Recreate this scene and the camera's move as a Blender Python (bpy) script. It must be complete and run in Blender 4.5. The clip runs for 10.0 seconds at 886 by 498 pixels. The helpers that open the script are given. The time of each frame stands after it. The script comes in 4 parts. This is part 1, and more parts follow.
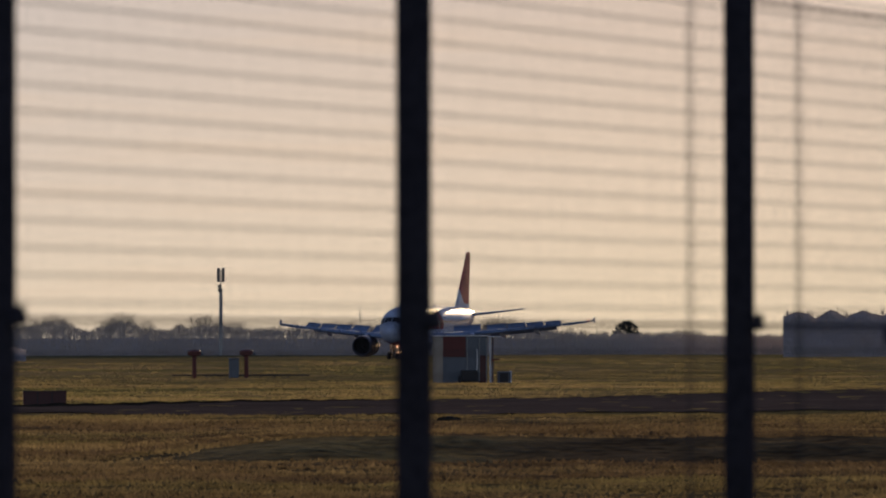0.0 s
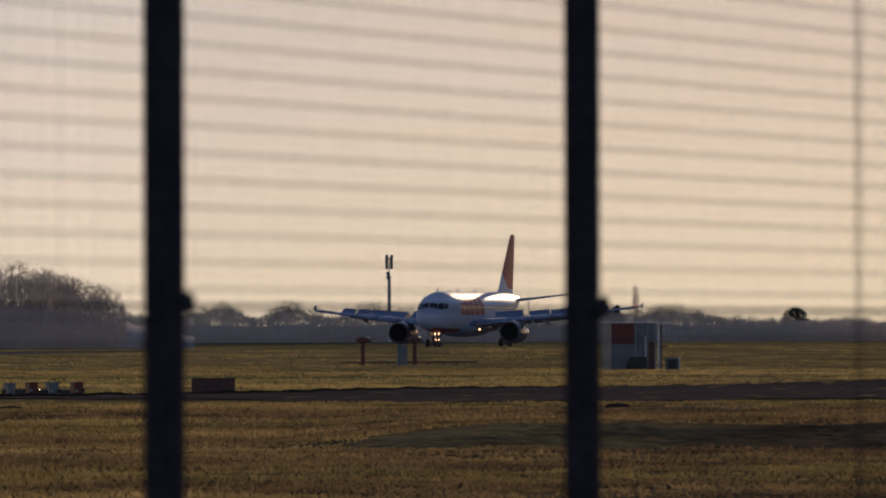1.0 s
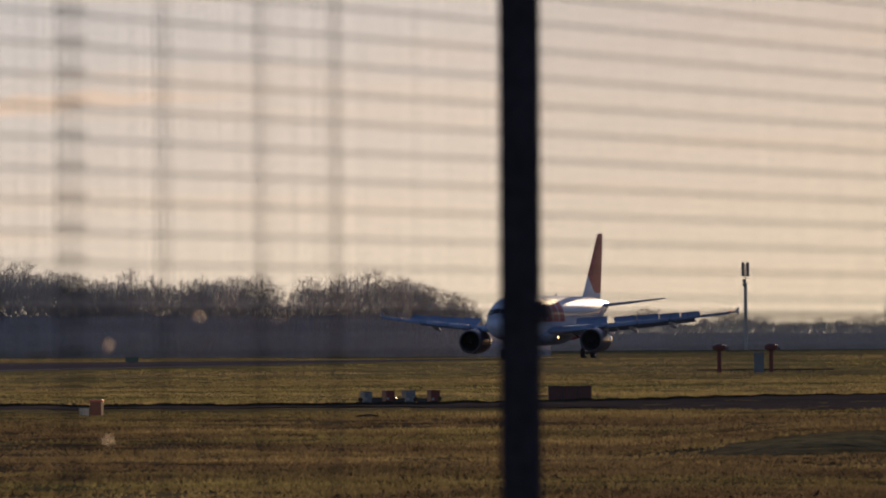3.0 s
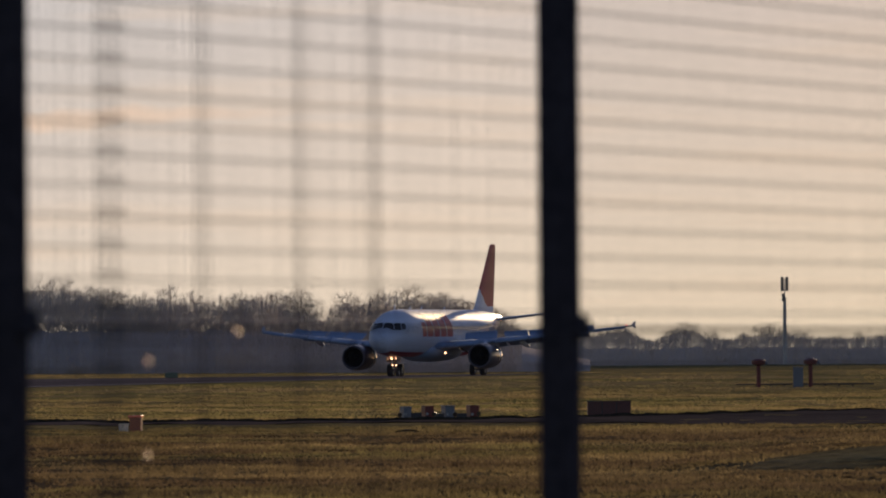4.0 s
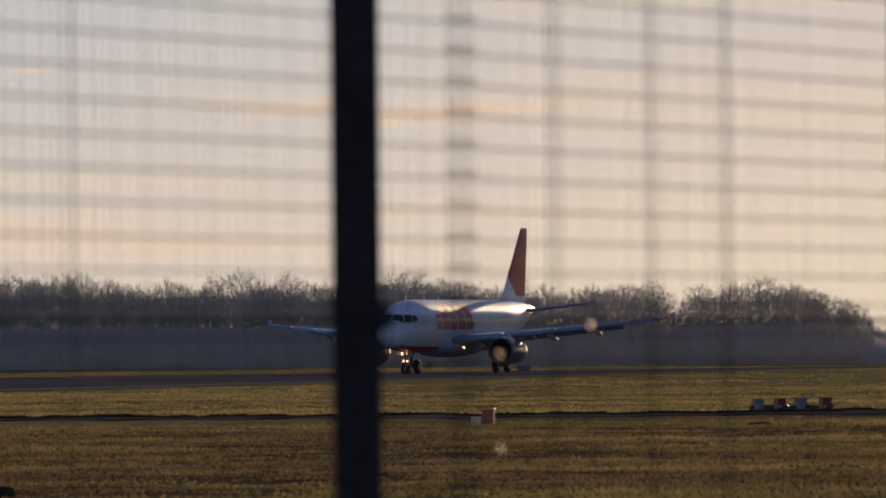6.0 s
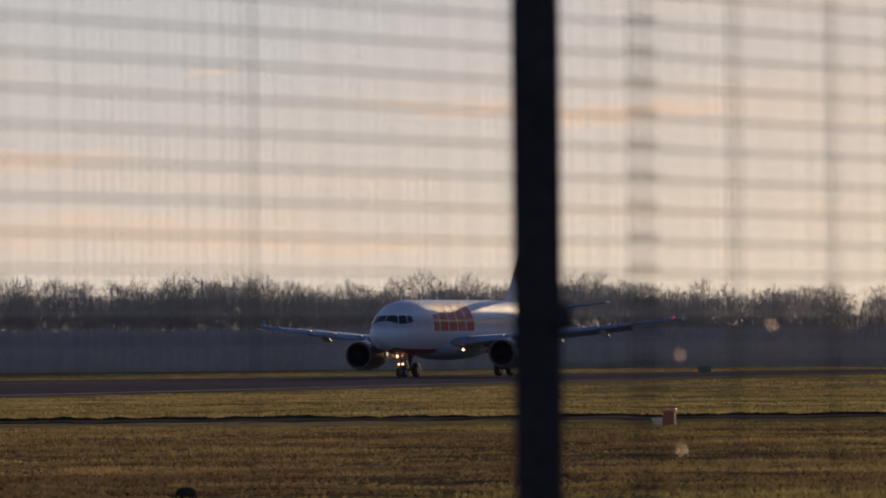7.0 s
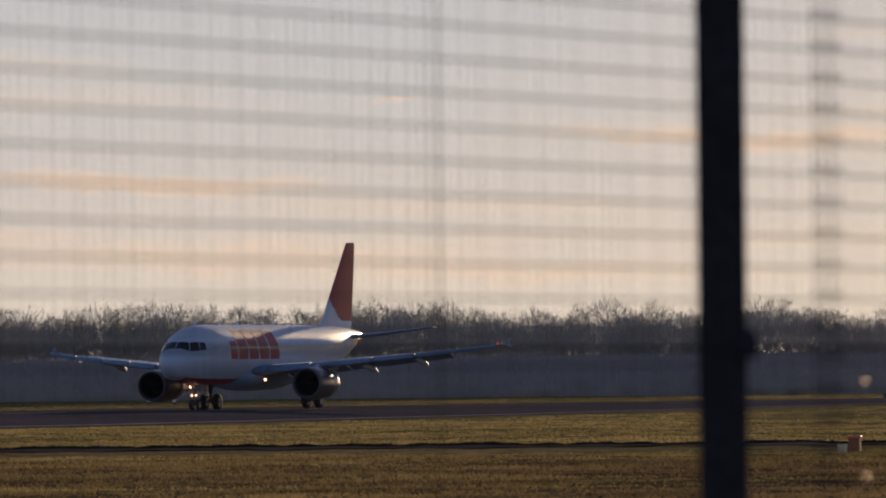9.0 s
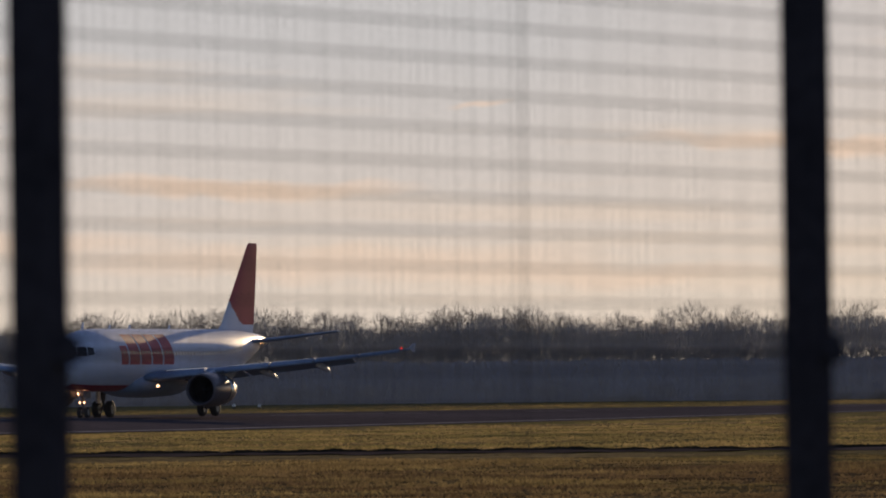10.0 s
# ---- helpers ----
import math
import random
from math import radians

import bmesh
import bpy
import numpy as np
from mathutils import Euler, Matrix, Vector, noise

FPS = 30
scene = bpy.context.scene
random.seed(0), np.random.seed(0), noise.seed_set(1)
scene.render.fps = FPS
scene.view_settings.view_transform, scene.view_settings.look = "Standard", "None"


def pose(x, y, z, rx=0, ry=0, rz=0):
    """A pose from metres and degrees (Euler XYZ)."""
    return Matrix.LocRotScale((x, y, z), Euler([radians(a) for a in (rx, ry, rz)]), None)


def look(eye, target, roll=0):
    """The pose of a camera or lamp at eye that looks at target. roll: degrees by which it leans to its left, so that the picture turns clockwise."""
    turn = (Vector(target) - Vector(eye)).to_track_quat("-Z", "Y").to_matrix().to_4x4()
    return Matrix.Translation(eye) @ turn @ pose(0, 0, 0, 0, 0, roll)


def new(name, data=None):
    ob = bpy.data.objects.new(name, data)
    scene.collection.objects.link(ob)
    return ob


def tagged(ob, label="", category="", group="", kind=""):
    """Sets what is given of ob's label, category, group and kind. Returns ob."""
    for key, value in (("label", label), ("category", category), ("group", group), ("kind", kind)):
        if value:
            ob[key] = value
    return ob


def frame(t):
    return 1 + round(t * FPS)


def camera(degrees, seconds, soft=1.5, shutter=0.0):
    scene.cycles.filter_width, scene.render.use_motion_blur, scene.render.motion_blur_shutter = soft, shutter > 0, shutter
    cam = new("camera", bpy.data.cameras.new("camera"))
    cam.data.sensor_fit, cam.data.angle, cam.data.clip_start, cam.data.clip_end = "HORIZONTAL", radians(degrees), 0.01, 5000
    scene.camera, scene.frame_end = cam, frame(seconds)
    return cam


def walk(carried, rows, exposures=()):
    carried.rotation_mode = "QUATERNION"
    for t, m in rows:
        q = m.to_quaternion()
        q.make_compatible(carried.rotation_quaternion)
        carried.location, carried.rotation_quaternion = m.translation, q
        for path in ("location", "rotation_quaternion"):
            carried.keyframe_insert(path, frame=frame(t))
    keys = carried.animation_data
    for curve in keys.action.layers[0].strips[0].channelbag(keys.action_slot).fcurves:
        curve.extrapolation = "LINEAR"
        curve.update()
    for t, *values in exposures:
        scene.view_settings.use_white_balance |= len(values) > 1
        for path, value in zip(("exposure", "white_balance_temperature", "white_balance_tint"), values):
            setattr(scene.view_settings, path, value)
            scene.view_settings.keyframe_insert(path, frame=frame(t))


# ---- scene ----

# ---------------------------------------------------------------- camera
EYE = 1.30                                   # eye above the runway centreline
cam = camera(4.49, 10.0, soft=1.9)
cam.data.dof.use_dof = True                  # the fence stands far inside the focus
cam.data.dof.focus_distance = 850.0
cam.data.dof.aperture_fstop = 20.0

# seconds, yaw, pitch, roll: a pan from one standpoint
PAN = [
    (0.0, -0.8537, 0.5120, 0.100), (0.5, -0.4241, 0.4728, 0.133), (0.8, -0.1390, 0.4698, 0.140),
    (1.0, 0.0000, 0.4474, 0.163), (1.2, 0.1389, 0.4452, 0.165), (1.5, 0.3087, 0.4513, 0.174),
    (1.7, 0.4354, 0.4675, 0.190),
    (2.0, 0.9479, 0.5014, 0.212), (2.5, 1.3800, 0.5129, 0.247), (3.0, 1.8068, 0.4942, 0.315),
    (3.2, 1.8620, 0.4905, 0.345),
    (4.3, 2.2144, 0.5922, 0.483), (4.5, 2.5325, 0.5775, 0.506), (4.7, 2.7160, 0.4876, 0.508), (5.0, 3.0053, 0.5274, 0.510),
    (5.2, 3.1455, 0.5303, 0.523), (6.3, 4.0165, 0.5564, 0.560), (6.5, 4.1565, 0.5583, 0.571),
    (7.0, 4.7094, 0.5639, 0.578), (7.5, 5.1324, 0.5624, 0.600), (8.0, 5.5153, 0.6409, 0.605),
    (8.25, 5.4370, 0.7655, 0.612), (8.5, 5.5381, 0.7385, 0.620), (8.7, 5.6090, 0.6967, 0.624), (9.0, 5.6476, 0.7093, 0.628), (9.5, 5.8845, 0.7167, 0.641),
    (10.0, 6.0794, 0.7377, 0.655),
]
EXPOSURE = 0.0
walk(cam, [(t, pose(0, 0, EYE, 90 + p, r, y)) for t, y, p, r in PAN],
     exposures=((0.0, EXPOSURE), (10.0, EXPOSURE)))

# ---------------------------------------------------------------- world, sun
SUN_AZ, SUN_EL = radians(9.5), radians(9)
world = bpy.data.worlds.new("sky")
scene.world = world
world.use_nodes = True
wn = world.node_tree.nodes
sky = wn.new("ShaderNodeTexSky")
sky.sky_type = "NISHITA"
sky.sun_disc = False
sky.sun_elevation, sky.sun_rotation = SUN_EL, SUN_AZ
sky.dust_density = 0.3
sky.ozone_density = 1.5
hue = wn.new("ShaderNodeVectorMath")          # the evening's violet cast
hue.operation = "MULTIPLY"
hue.inputs[1].default_value = (1.02, 0.90, 1.10)
world.node_tree.links.new(sky.outputs[0], hue.inputs[0])
world.node_tree.links.new(hue.outputs[0], wn["Background"].inputs[0])
wn["Background"].inputs[1].default_value = 0.105
sun = new("sun", bpy.data.lights.new("sun", "SUN"))
sun.data.energy, sun.data.angle, sun.data.color = 4.4, radians(0.6), (1.0, 0.74, 0.46)
sun.matrix_world = look((0, 0, 50), Vector((0, 0, 50)) - Vector((math.sin(SUN_AZ) * math.cos(SUN_EL), math.cos(SUN_AZ) * math.cos(SUN_EL), math.sin(SUN_EL))))


# ---------------------------------------------------------------- materials
def material(name, colour, rough=0.6, metal=0.0, scale=3.0, vary=0.15, bump=0.0, fine=40.0, glow=None, coords="Object", spread=0.0, spec=0.5, matte=False, through_light=0.0):
    """A surface with colour variation at two scales, uneven gloss and fine relief."""
    m = bpy.data.materials.new(name)
    m.use_nodes = True
    n, l = m.node_tree.nodes, m.node_tree.links
    b = n["Principled BSDF"]
    b.inputs["Metallic"].default_value = metal
    b.inputs["Specular IOR Level"].default_value = spec
    co = n.new("ShaderNodeTexCoord")
    big, small = n.new("ShaderNodeTexNoise"), n.new("ShaderNodeTexNoise")
    big.inputs["Scale"].default_value, small.inputs["Scale"].default_value = scale, fine
    big.inputs["Detail"].default_value = 5.0
    for tex in (big, small):
        l.new(co.outputs[coords], tex.inputs["Vector"])
    add = n.new("ShaderNodeMath")
    add.operation = "ADD"
    l.new(big.outputs["Fac"], add.inputs[0]), l.new(small.outputs["Fac"], add.inputs[1])
    rng = n.new("ShaderNodeMapRange")
    rng.inputs["From Min"].default_value, rng.inputs["From Max"].default_value = 0.7, 1.3
    rng.inputs["To Min"].default_value, rng.inputs["To Max"].default_value = 1 - vary, 1 + vary
    l.new(add.outputs[0], rng.inputs["Value"])
    mul = n.new("ShaderNodeVectorMath")
    mul.operation = "SCALE"
    mul.inputs[0].default_value = colour
    value = rng.outputs["Result"]
    if spread:
        info = n.new("ShaderNodeObjectInfo")
        r2 = n.new("ShaderNodeMapRange")
        r2.inputs["To Min"].default_value, r2.inputs["To Max"].default_value = 1 - spread, 1 + spread
        l.new(info.outputs["Random"], r2.inputs["Value"])
        m2 = n.new("ShaderNodeMath")
        m2.operation = "MULTIPLY"
        l.new(value, m2.inputs[0]), l.new(r2.outputs["Result"], m2.inputs[1])
        value = m2.outputs[0]
    l.new(value, mul.inputs["Scale"])
    l.new(mul.outputs[0], b.inputs["Base Color"])
    gl = n.new("ShaderNodeMapRange")
    gl.inputs["To Min"].default_value, gl.inputs["To Max"].default_value = max(0.03, rough - 0.08), min(1, rough + 0.08)
    l.new(big.outputs["Fac"], gl.inputs["Value"]), l.new(gl.outputs["Result"], b.inputs["Roughness"])
    if bump:
        bp = n.new("ShaderNodeBump")
        bp.inputs["Strength"].default_value, bp.inputs["Distance"].default_value = bump, 0.05
        l.new(small.outputs["Fac"], bp.inputs["Height"]), l.new(bp.outputs[0], b.inputs["Normal"])
    if matte:
        df = n.new("ShaderNodeBsdfDiffuse")
        l.new(mul.outputs[0], df.inputs["Color"])
        if bump:
            l.new(bp.outputs[0], df.inputs["Normal"])
        out = df.outputs[0]
        if through_light:
            tl, mx = n.new("ShaderNodeBsdfTranslucent"), n.new("ShaderNodeMixShader")
            mx.inputs[0].default_value = through_light
            l.new(mul.outputs[0], tl.inputs["Color"])
            l.new(df.outputs[0], mx.inputs[1]), l.new(tl.outputs[0], mx.inputs[2])
            out = mx.outputs[0]
        l.new(out, n["Material Output"].inputs["Surface"])
        n.remove(b)
        return m
    if glow:
        b.inputs["Emission Color"].default_value = (*glow[0], 1)
        b.inputs["Emission Strength"].default_value = glow[1]
    return m


WHITE = material("white_paint", (0.54, 0.61, 0.76), 0.46, scale=0.6, vary=0.06, fine=8, spec=0.15)
RED = material("red_paint", (0.34, 0.048, 0.080), 0.45, scale=0.6, vary=0.08, fine=8, spec=0.09)
GREY_WING = material("wing_grey", (0.23, 0.32, 0.49), 0.48, scale=0.7, vary=0.08, fine=6, spec=0.12)
COWL = material("cowl_paint", (0.085, 0.082, 0.10), 0.32, scale=0.7, vary=0.1, fine=6, spec=0.4)
GEAR = material("gear_paint", (0.10, 0.10, 0.115), 0.5, 0.3, scale=2, vary=0.15)
BARE = material("bare_metal", (0.72, 0.71, 0.70), 0.22, 1.0, scale=1.0, vary=0.08, fine=10)
DARK = material("dark_metal", (0.03, 0.03, 0.033), 0.5, 0.4, scale=3, vary=0.2)
RUBBER = material("rubber", (0.018, 0.018, 0.02), 0.75, scale=3, vary=0.2)
# cabin panes: pale base colour stands in for the reflected bright sky
PANE = material("cabin_pane", (0.30, 0.31, 0.33), 0.15, scale=2, vary=0.1, spec=1.0)
GLASS = material("cockpit_glass", (0.012, 0.014, 0.018), 0.06, scale=2, vary=0.1)
LAMP = material("landing_lamp", (1, 0.9, 0.75), 0.3, glow=((1.0, 0.50, 0.26), 6.0))
REDLAMP = material("red_lamp", (0.6, 0.02, 0.02), 0.3, glow=((1.0, 0.06, 0.03), 0.8))
POST = material("post_paint", (0.040, 0.038, 0.046), 0.95, 0.0, scale=5, vary=0.25, bump=0.1, matte=True)
WIRE = material("mesh_wire", (0.05, 0.048, 0.05), 0.7, 0.0, scale=5, vary=0.25, matte=True)
ZINC = material("zinc_bolt", (0.52, 0.39, 0.28), 0.62, 1.0, scale=30, vary=0.1)
ASPHALT = material("runway_asphalt", (0.090, 0.078, 0.084), 0.85, scale=0.02, vary=0.25, fine=0.6, bump=0.1, matte=True)
ROAD = material("track_asphalt", (0.075, 0.060, 0.056), 0.9, scale=0.05, vary=0.3, fine=0.8, matte=True)
LINE = material("line_paint", (0.30, 0.28, 0.28), 0.7, scale=0.4, vary=0.25, fine=3, matte=True)
# bark and thicket are paled: their colours hold the haze over the trees
BARK = material("bark", (0.48, 0.39, 0.32), 0.9, scale=0.6, vary=0.3, fine=5, spread=0.25, matte=True)
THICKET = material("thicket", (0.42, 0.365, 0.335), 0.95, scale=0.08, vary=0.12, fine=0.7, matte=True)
# far wood: the haze of distance is put into this paler colour
HAZED_WOOD = material("hazed_wood", (0.58, 0.475, 0.40), 0.95, scale=0.05, vary=0.12, fine=0.5, matte=True)
BOARD_GREEN = material("board_green", (0.11, 0.15, 0.10), 0.6, scale=1, vary=0.15, fine=6)
EVERGREEN = material("evergreen", (0.022, 0.032, 0.018), 0.9, scale=0.5, vary=0.3, fine=4, matte=True)
SIGN_RED = material("sign_red", (0.07, 0.014, 0.013), 0.5, scale=1, vary=0.15, fine=10)
BOX_RED = material("box_red", (0.115, 0.015, 0.012), 0.5, scale=1.5, vary=0.12, fine=10)
BOX_WHITE = material("box_white", (0.125, 0.145, 0.17), 0.5, scale=1.5, vary=0.12, fine=10)
BRIGHT_EDGE = material("white_edge", (0.70, 0.70, 0.70), 0.5, scale=1.5, vary=0.08, fine=10)
PANEL_GREY = material("antenna_grey", (0.17, 0.16, 0.15), 0.6, scale=0.8, vary=0.12, fine=4)
# bright red of the marker's lid: a painted glint, with low roughness
GLINT_RED = material("glint_red", (0.75, 0.16, 0.10), 0.25, scale=2, vary=0.1, fine=10)
ORANGE = material("orange_paint", (0.32, 0.10, 0.045), 0.5, scale=2, vary=0.12, fine=10)
# white block's colour: warm sunlight is painted into it
SUNLIT_CREAM = material("sunlit_cream", (0.85, 0.68, 0.50), 0.5, scale=2, vary=0.12, fine=10)
MAST = material("mast_grey", (0.45, 0.42, 0.39), 0.7, scale=0.5, vary=0.12, fine=4)
STEEL = material("grey_steel", (0.30, 0.31, 0.32), 0.5, 0.6, scale=2, vary=0.15)


def grass_colour(n, l, gain=1.0):
    """Olive and straw patches with tussocks and blades in three scales."""
    co = n.new("ShaderNodeTexCoord")
    patch, tuft, blade = (n.new("ShaderNodeTexNoise") for _ in range(3))
    for tex, s, dt in ((patch, 0.035, 6), (tuft, 0.45, 5), (blade, 3.0, 4)):
        tex.inputs["Scale"].default_value, tex.inputs["Detail"].default_value = s, dt
        l.new(co.outputs["Object"], tex.inputs["Vector"])
    ramp = n.new("ShaderNodeValToRGB")
    ramp.color_ramp.elements[0].position, ramp.color_ramp.elements[0].color = 0.40, (0.150 * gain, 0.132 * gain, 0.054 * gain, 1)
    ramp.color_ramp.elements[1].position, ramp.color_ramp.elements[1].color = 0.60, (0.225 * gain, 0.172 * gain, 0.085 * gain, 1)
    l.new(patch.outputs["Fac"], ramp.inputs["Fac"])
    # the unmown grass on the fence's side of the road is dead and brown
    sep, near, wide = n.new("ShaderNodeSeparateXYZ"), n.new("ShaderNodeMapRange"), n.new("ShaderNodeMath")
    l.new(co.outputs["Object"], sep.inputs[0])
    wide.operation = "MULTIPLY_ADD"
    wide.inputs[1].default_value = 90.0
    l.new(patch.outputs["Fac"], wide.inputs[0]), l.new(sep.outputs["Y"], wide.inputs[2])
    near.inputs["From Min"].default_value, near.inputs["From Max"].default_value = 330.0, 420.0
    near.inputs["To Min"].default_value, near.inputs["To Max"].default_value = 1.0, 0.0
    l.new(wide.outputs[0], near.inputs["Value"])
    dead = n.new("ShaderNodeMix")
    dead.data_type = "RGBA"
    dead.inputs["B"].default_value = (0.084 * gain, 0.061 * gain, 0.036 * gain, 1)
    clump, part_dead, share = n.new("ShaderNodeTexNoise"), n.new("ShaderNodeMapRange"), n.new("ShaderNodeMath")
    clump.inputs["Scale"].default_value, clump.inputs["Detail"].default_value = 0.075, 5
    l.new(co.outputs["Object"], clump.inputs["Vector"])
    part_dead.inputs["From Min"].default_value, part_dead.inputs["From Max"].default_value = 0.36, 0.56
    part_dead.inputs["To Min"].default_value = 0.35
    l.new(clump.outputs["Fac"], part_dead.inputs["Value"])
    share.operation = "MULTIPLY"
    l.new(near.outputs["Result"], share.inputs[0]), l.new(part_dead.outputs["Result"], share.inputs[1])
    l.new(share.outputs[0], dead.inputs["Factor"]), l.new(ramp.outputs["Color"], dead.inputs["A"])
    mix = n.new("ShaderNodeMath")
    mix.operation = "ADD"
    l.new(tuft.outputs["Fac"], mix.inputs[0]), l.new(blade.outputs["Fac"], mix.inputs[1])
    rng = n.new("ShaderNodeMapRange")
    rng.inputs["From Min"].default_value, rng.inputs["From Max"].default_value = 0.7, 1.3
    rng.inputs["To Min"].default_value, rng.inputs["To Max"].default_value = 0.35, 1.65
    l.new(mix.outputs[0], rng.inputs["Value"])
    sc = n.new("ShaderNodeVectorMath")
    sc.operation = "SCALE"
    l.new(dead.outputs["Result"], sc.inputs[0]), l.new(rng.outputs["Result"], sc.inputs["Scale"])
    hump = n.new("ShaderNodeMath")
    hump.operation = "MULTIPLY_ADD"
    hump.inputs[1].default_value = 3.0
    l.new(tuft.outputs["Fac"], hump.inputs[0]), l.new(blade.outputs["Fac"], hump.inputs[2])
    return sc.outputs[0], hump.outputs[0]


def grass_material():
    m = bpy.data.materials.new("winter_grass")
    m.use_nodes = True
    n, l = m.node_tree.nodes, m.node_tree.links
    n.remove(n["Principled BSDF"])
    b, bp = n.new("ShaderNodeBsdfDiffuse"), n.new("ShaderNodeBump")
    colour, blade = grass_colour(n, l)
    l.new(colour, b.inputs["Color"])
    bp.inputs["Strength"].default_value, bp.inputs["Distance"].default_value = 0.7, 0.10
    l.new(blade, bp.inputs["Height"]), l.new(bp.outputs[0], b.inputs["Normal"])
    l.new(b.outputs[0], n["Material Output"].inputs["Surface"])
    return m


GRASS = grass_material()
# dark soil of the drain collars; along the road it stands for shadow
SOIL_AND_SHADE = material("soil_and_shade", (0.030, 0.026, 0.018), 0.95, scale=0.5, vary=0.3, fine=4, matte=True)


def tuft_material():
    """Thin blades: light passes through them."""
    m = bpy.data.materials.new("grass_blades")
    m.use_nodes = True
    n, l = m.node_tree.nodes, m.node_tree.links
    n.remove(n["Principled BSDF"])
    colour, _ = grass_colour(n, l, 1.05)
    a, b, mix = n.new("ShaderNodeBsdfDiffuse"), n.new("ShaderNodeBsdfTranslucent"), n.new("ShaderNodeMixShader")
    mix.inputs[0].default_value = 0.55
    l.new(colour, a.inputs[0]), l.new(colour, b.inputs[0])
    l.new(a.outputs[0], mix.inputs[1]), l.new(b.outputs[0], mix.inputs[2])
    l.new(mix.outputs[0], n["Material Output"].inputs["Surface"])
    return m


TUFT = tuft_material()


def sky_material():
    """A far evening sky: cream at the horizon, greyer above, thin lit streaks of cloud."""
    m = bpy.data.materials.new("evening_sky")
    m.use_nodes = True
    n, l = m.node_tree.nodes, m.node_tree.links
    n.remove(n["Principled BSDF"])
    em = n.new("ShaderNodeEmission")
    l.new(em.outputs[0], n["Material Output"].inputs["Surface"])
    co = n.new("ShaderNodeTexCoord")
    sep = n.new("ShaderNodeSeparateXYZ")
    l.new(co.outputs["Object"], sep.inputs[0])
    up = n.new("ShaderNodeMapRange")
    up.inputs["From Max"].default_value = 190.0
    l.new(sep.outputs["Z"], up.inputs["Value"])

    def ramp(stops):
        r = n.new("ShaderNodeValToRGB")
        r.color_ramp.elements[0].position, r.color_ramp.elements[0].color = stops[0][0], (*stops[0][1], 1)
        r.color_ramp.elements[1].position, r.color_ramp.elements[1].color = stops[-1][0], (*stops[-1][1], 1)
        for p, c in stops[1:-1]:
            r.color_ramp.elements.new(p).color = (*c, 1)
        return r

    east = ramp([(0.0, (0.93, 0.738, 0.511)), (0.35, (0.9, 0.708, 0.536)), (0.7, (0.81, 0.639, 0.521)), (1.0, (0.71, 0.579, 0.502))])
    west = ramp([(0.0, (0.8, 0.658, 0.521)), (0.35, (0.66, 0.574, 0.511)), (0.7, (0.58, 0.549, 0.536)), (1.0, (0.54, 0.53, 0.536))])
    for r in (east, west):
        l.new(up.outputs["Result"], r.inputs["Fac"])
    side = n.new("ShaderNodeMapRange")
    side.inputs["From Min"].default_value, side.inputs["From Max"].default_value = -430.0, 150.0
    l.new(sep.outputs["X"], side.inputs["Value"])
    mix = n.new("ShaderNodeMix")
    mix.data_type = "RGBA"
    l.new(side.outputs["Result"], mix.inputs["Factor"])
    l.new(west.outputs[0], mix.inputs["A"]), l.new(east.outputs[0], mix.inputs["B"])
    mp = n.new("ShaderNodeMapping")
    mp.inputs["Scale"].default_value = (0.005, 0.005, 0.075)
    l.new(co.outputs["Object"], mp.inputs["Vector"])
    cl = n.new("ShaderNodeTexNoise")
    cl.inputs["Scale"].default_value, cl.inputs["Detail"].default_value = 1.0, 4.0
    l.new(mp.outputs[0], cl.inputs["Vector"])
    cr = n.new("ShaderNodeMapRange")
    cr.inputs["From Min"].default_value, cr.inputs["From Max"].default_value = 0.54, 0.72
    cr.inputs["To Max"].default_value = 0.3
    l.new(cl.outputs["Fac"], cr.inputs["Value"])
    mix2 = n.new("ShaderNodeMix")
    mix2.data_type = "RGBA"
    mix2.inputs["B"].default_value = (0.86, 0.64, 0.46, 1)
    l.new(cr.outputs["Result"], mix2.inputs["Factor"])
    l.new(mix.outputs["Result"], mix2.inputs["A"])
    # lit bars of cloud: middle and half length along the horizon, height, half depth, slope, strength
    wob = n.new("ShaderNodeTexNoise")
    wob.inputs["Scale"].default_value, wob.inputs["Detail"].default_value = 0.02, 4.0
    l.new(co.outputs["Object"], wob.inputs["Vector"])

    def calc(op, a, b):
        k = n.new("ShaderNodeMath")
        k.operation = op
        for sock, v in zip(k.inputs, (a, b)):
            if isinstance(v, (int, float)):
                sock.default_value = v
            else:
                l.new(v, sock)
        return k.outputs[0]

    under = mix2.outputs["Result"]
    shift = calc("MULTIPLY", calc("SUBTRACT", wob.outputs["Fac"], 0.5), 16.0)
    for cx, half, cz, thick, slope, amount in ((-295, 75, 96, 3.2, 0.0, 0.75), (-535, 62, 80, 3.6, -0.01, 0.75), (-500, 95, 52, 6.5, 0.0, 0.55), (-440, 11, 111, 1.1, 0.13, 0.5), (-395, 60, 46, 4.0, 0.0, 0.45), (-620, 60, 60, 4.0, 0.0, 0.5)):
        dx = calc("DIVIDE", calc("SUBTRACT", sep.outputs["X"], cx), half)
        dz = calc("DIVIDE", calc("SUBTRACT", calc("ADD", sep.outputs["Z"], shift), calc("ADD", calc("MULTIPLY", calc("SUBTRACT", sep.outputs["X"], cx), slope), cz)), thick)
        away = calc("ADD", calc("MULTIPLY", dx, dx), calc("MULTIPLY", dz, dz))
        body = n.new("ShaderNodeMapRange")
        body.inputs["From Min"].default_value, body.inputs["From Max"].default_value = 1.6, 0.1
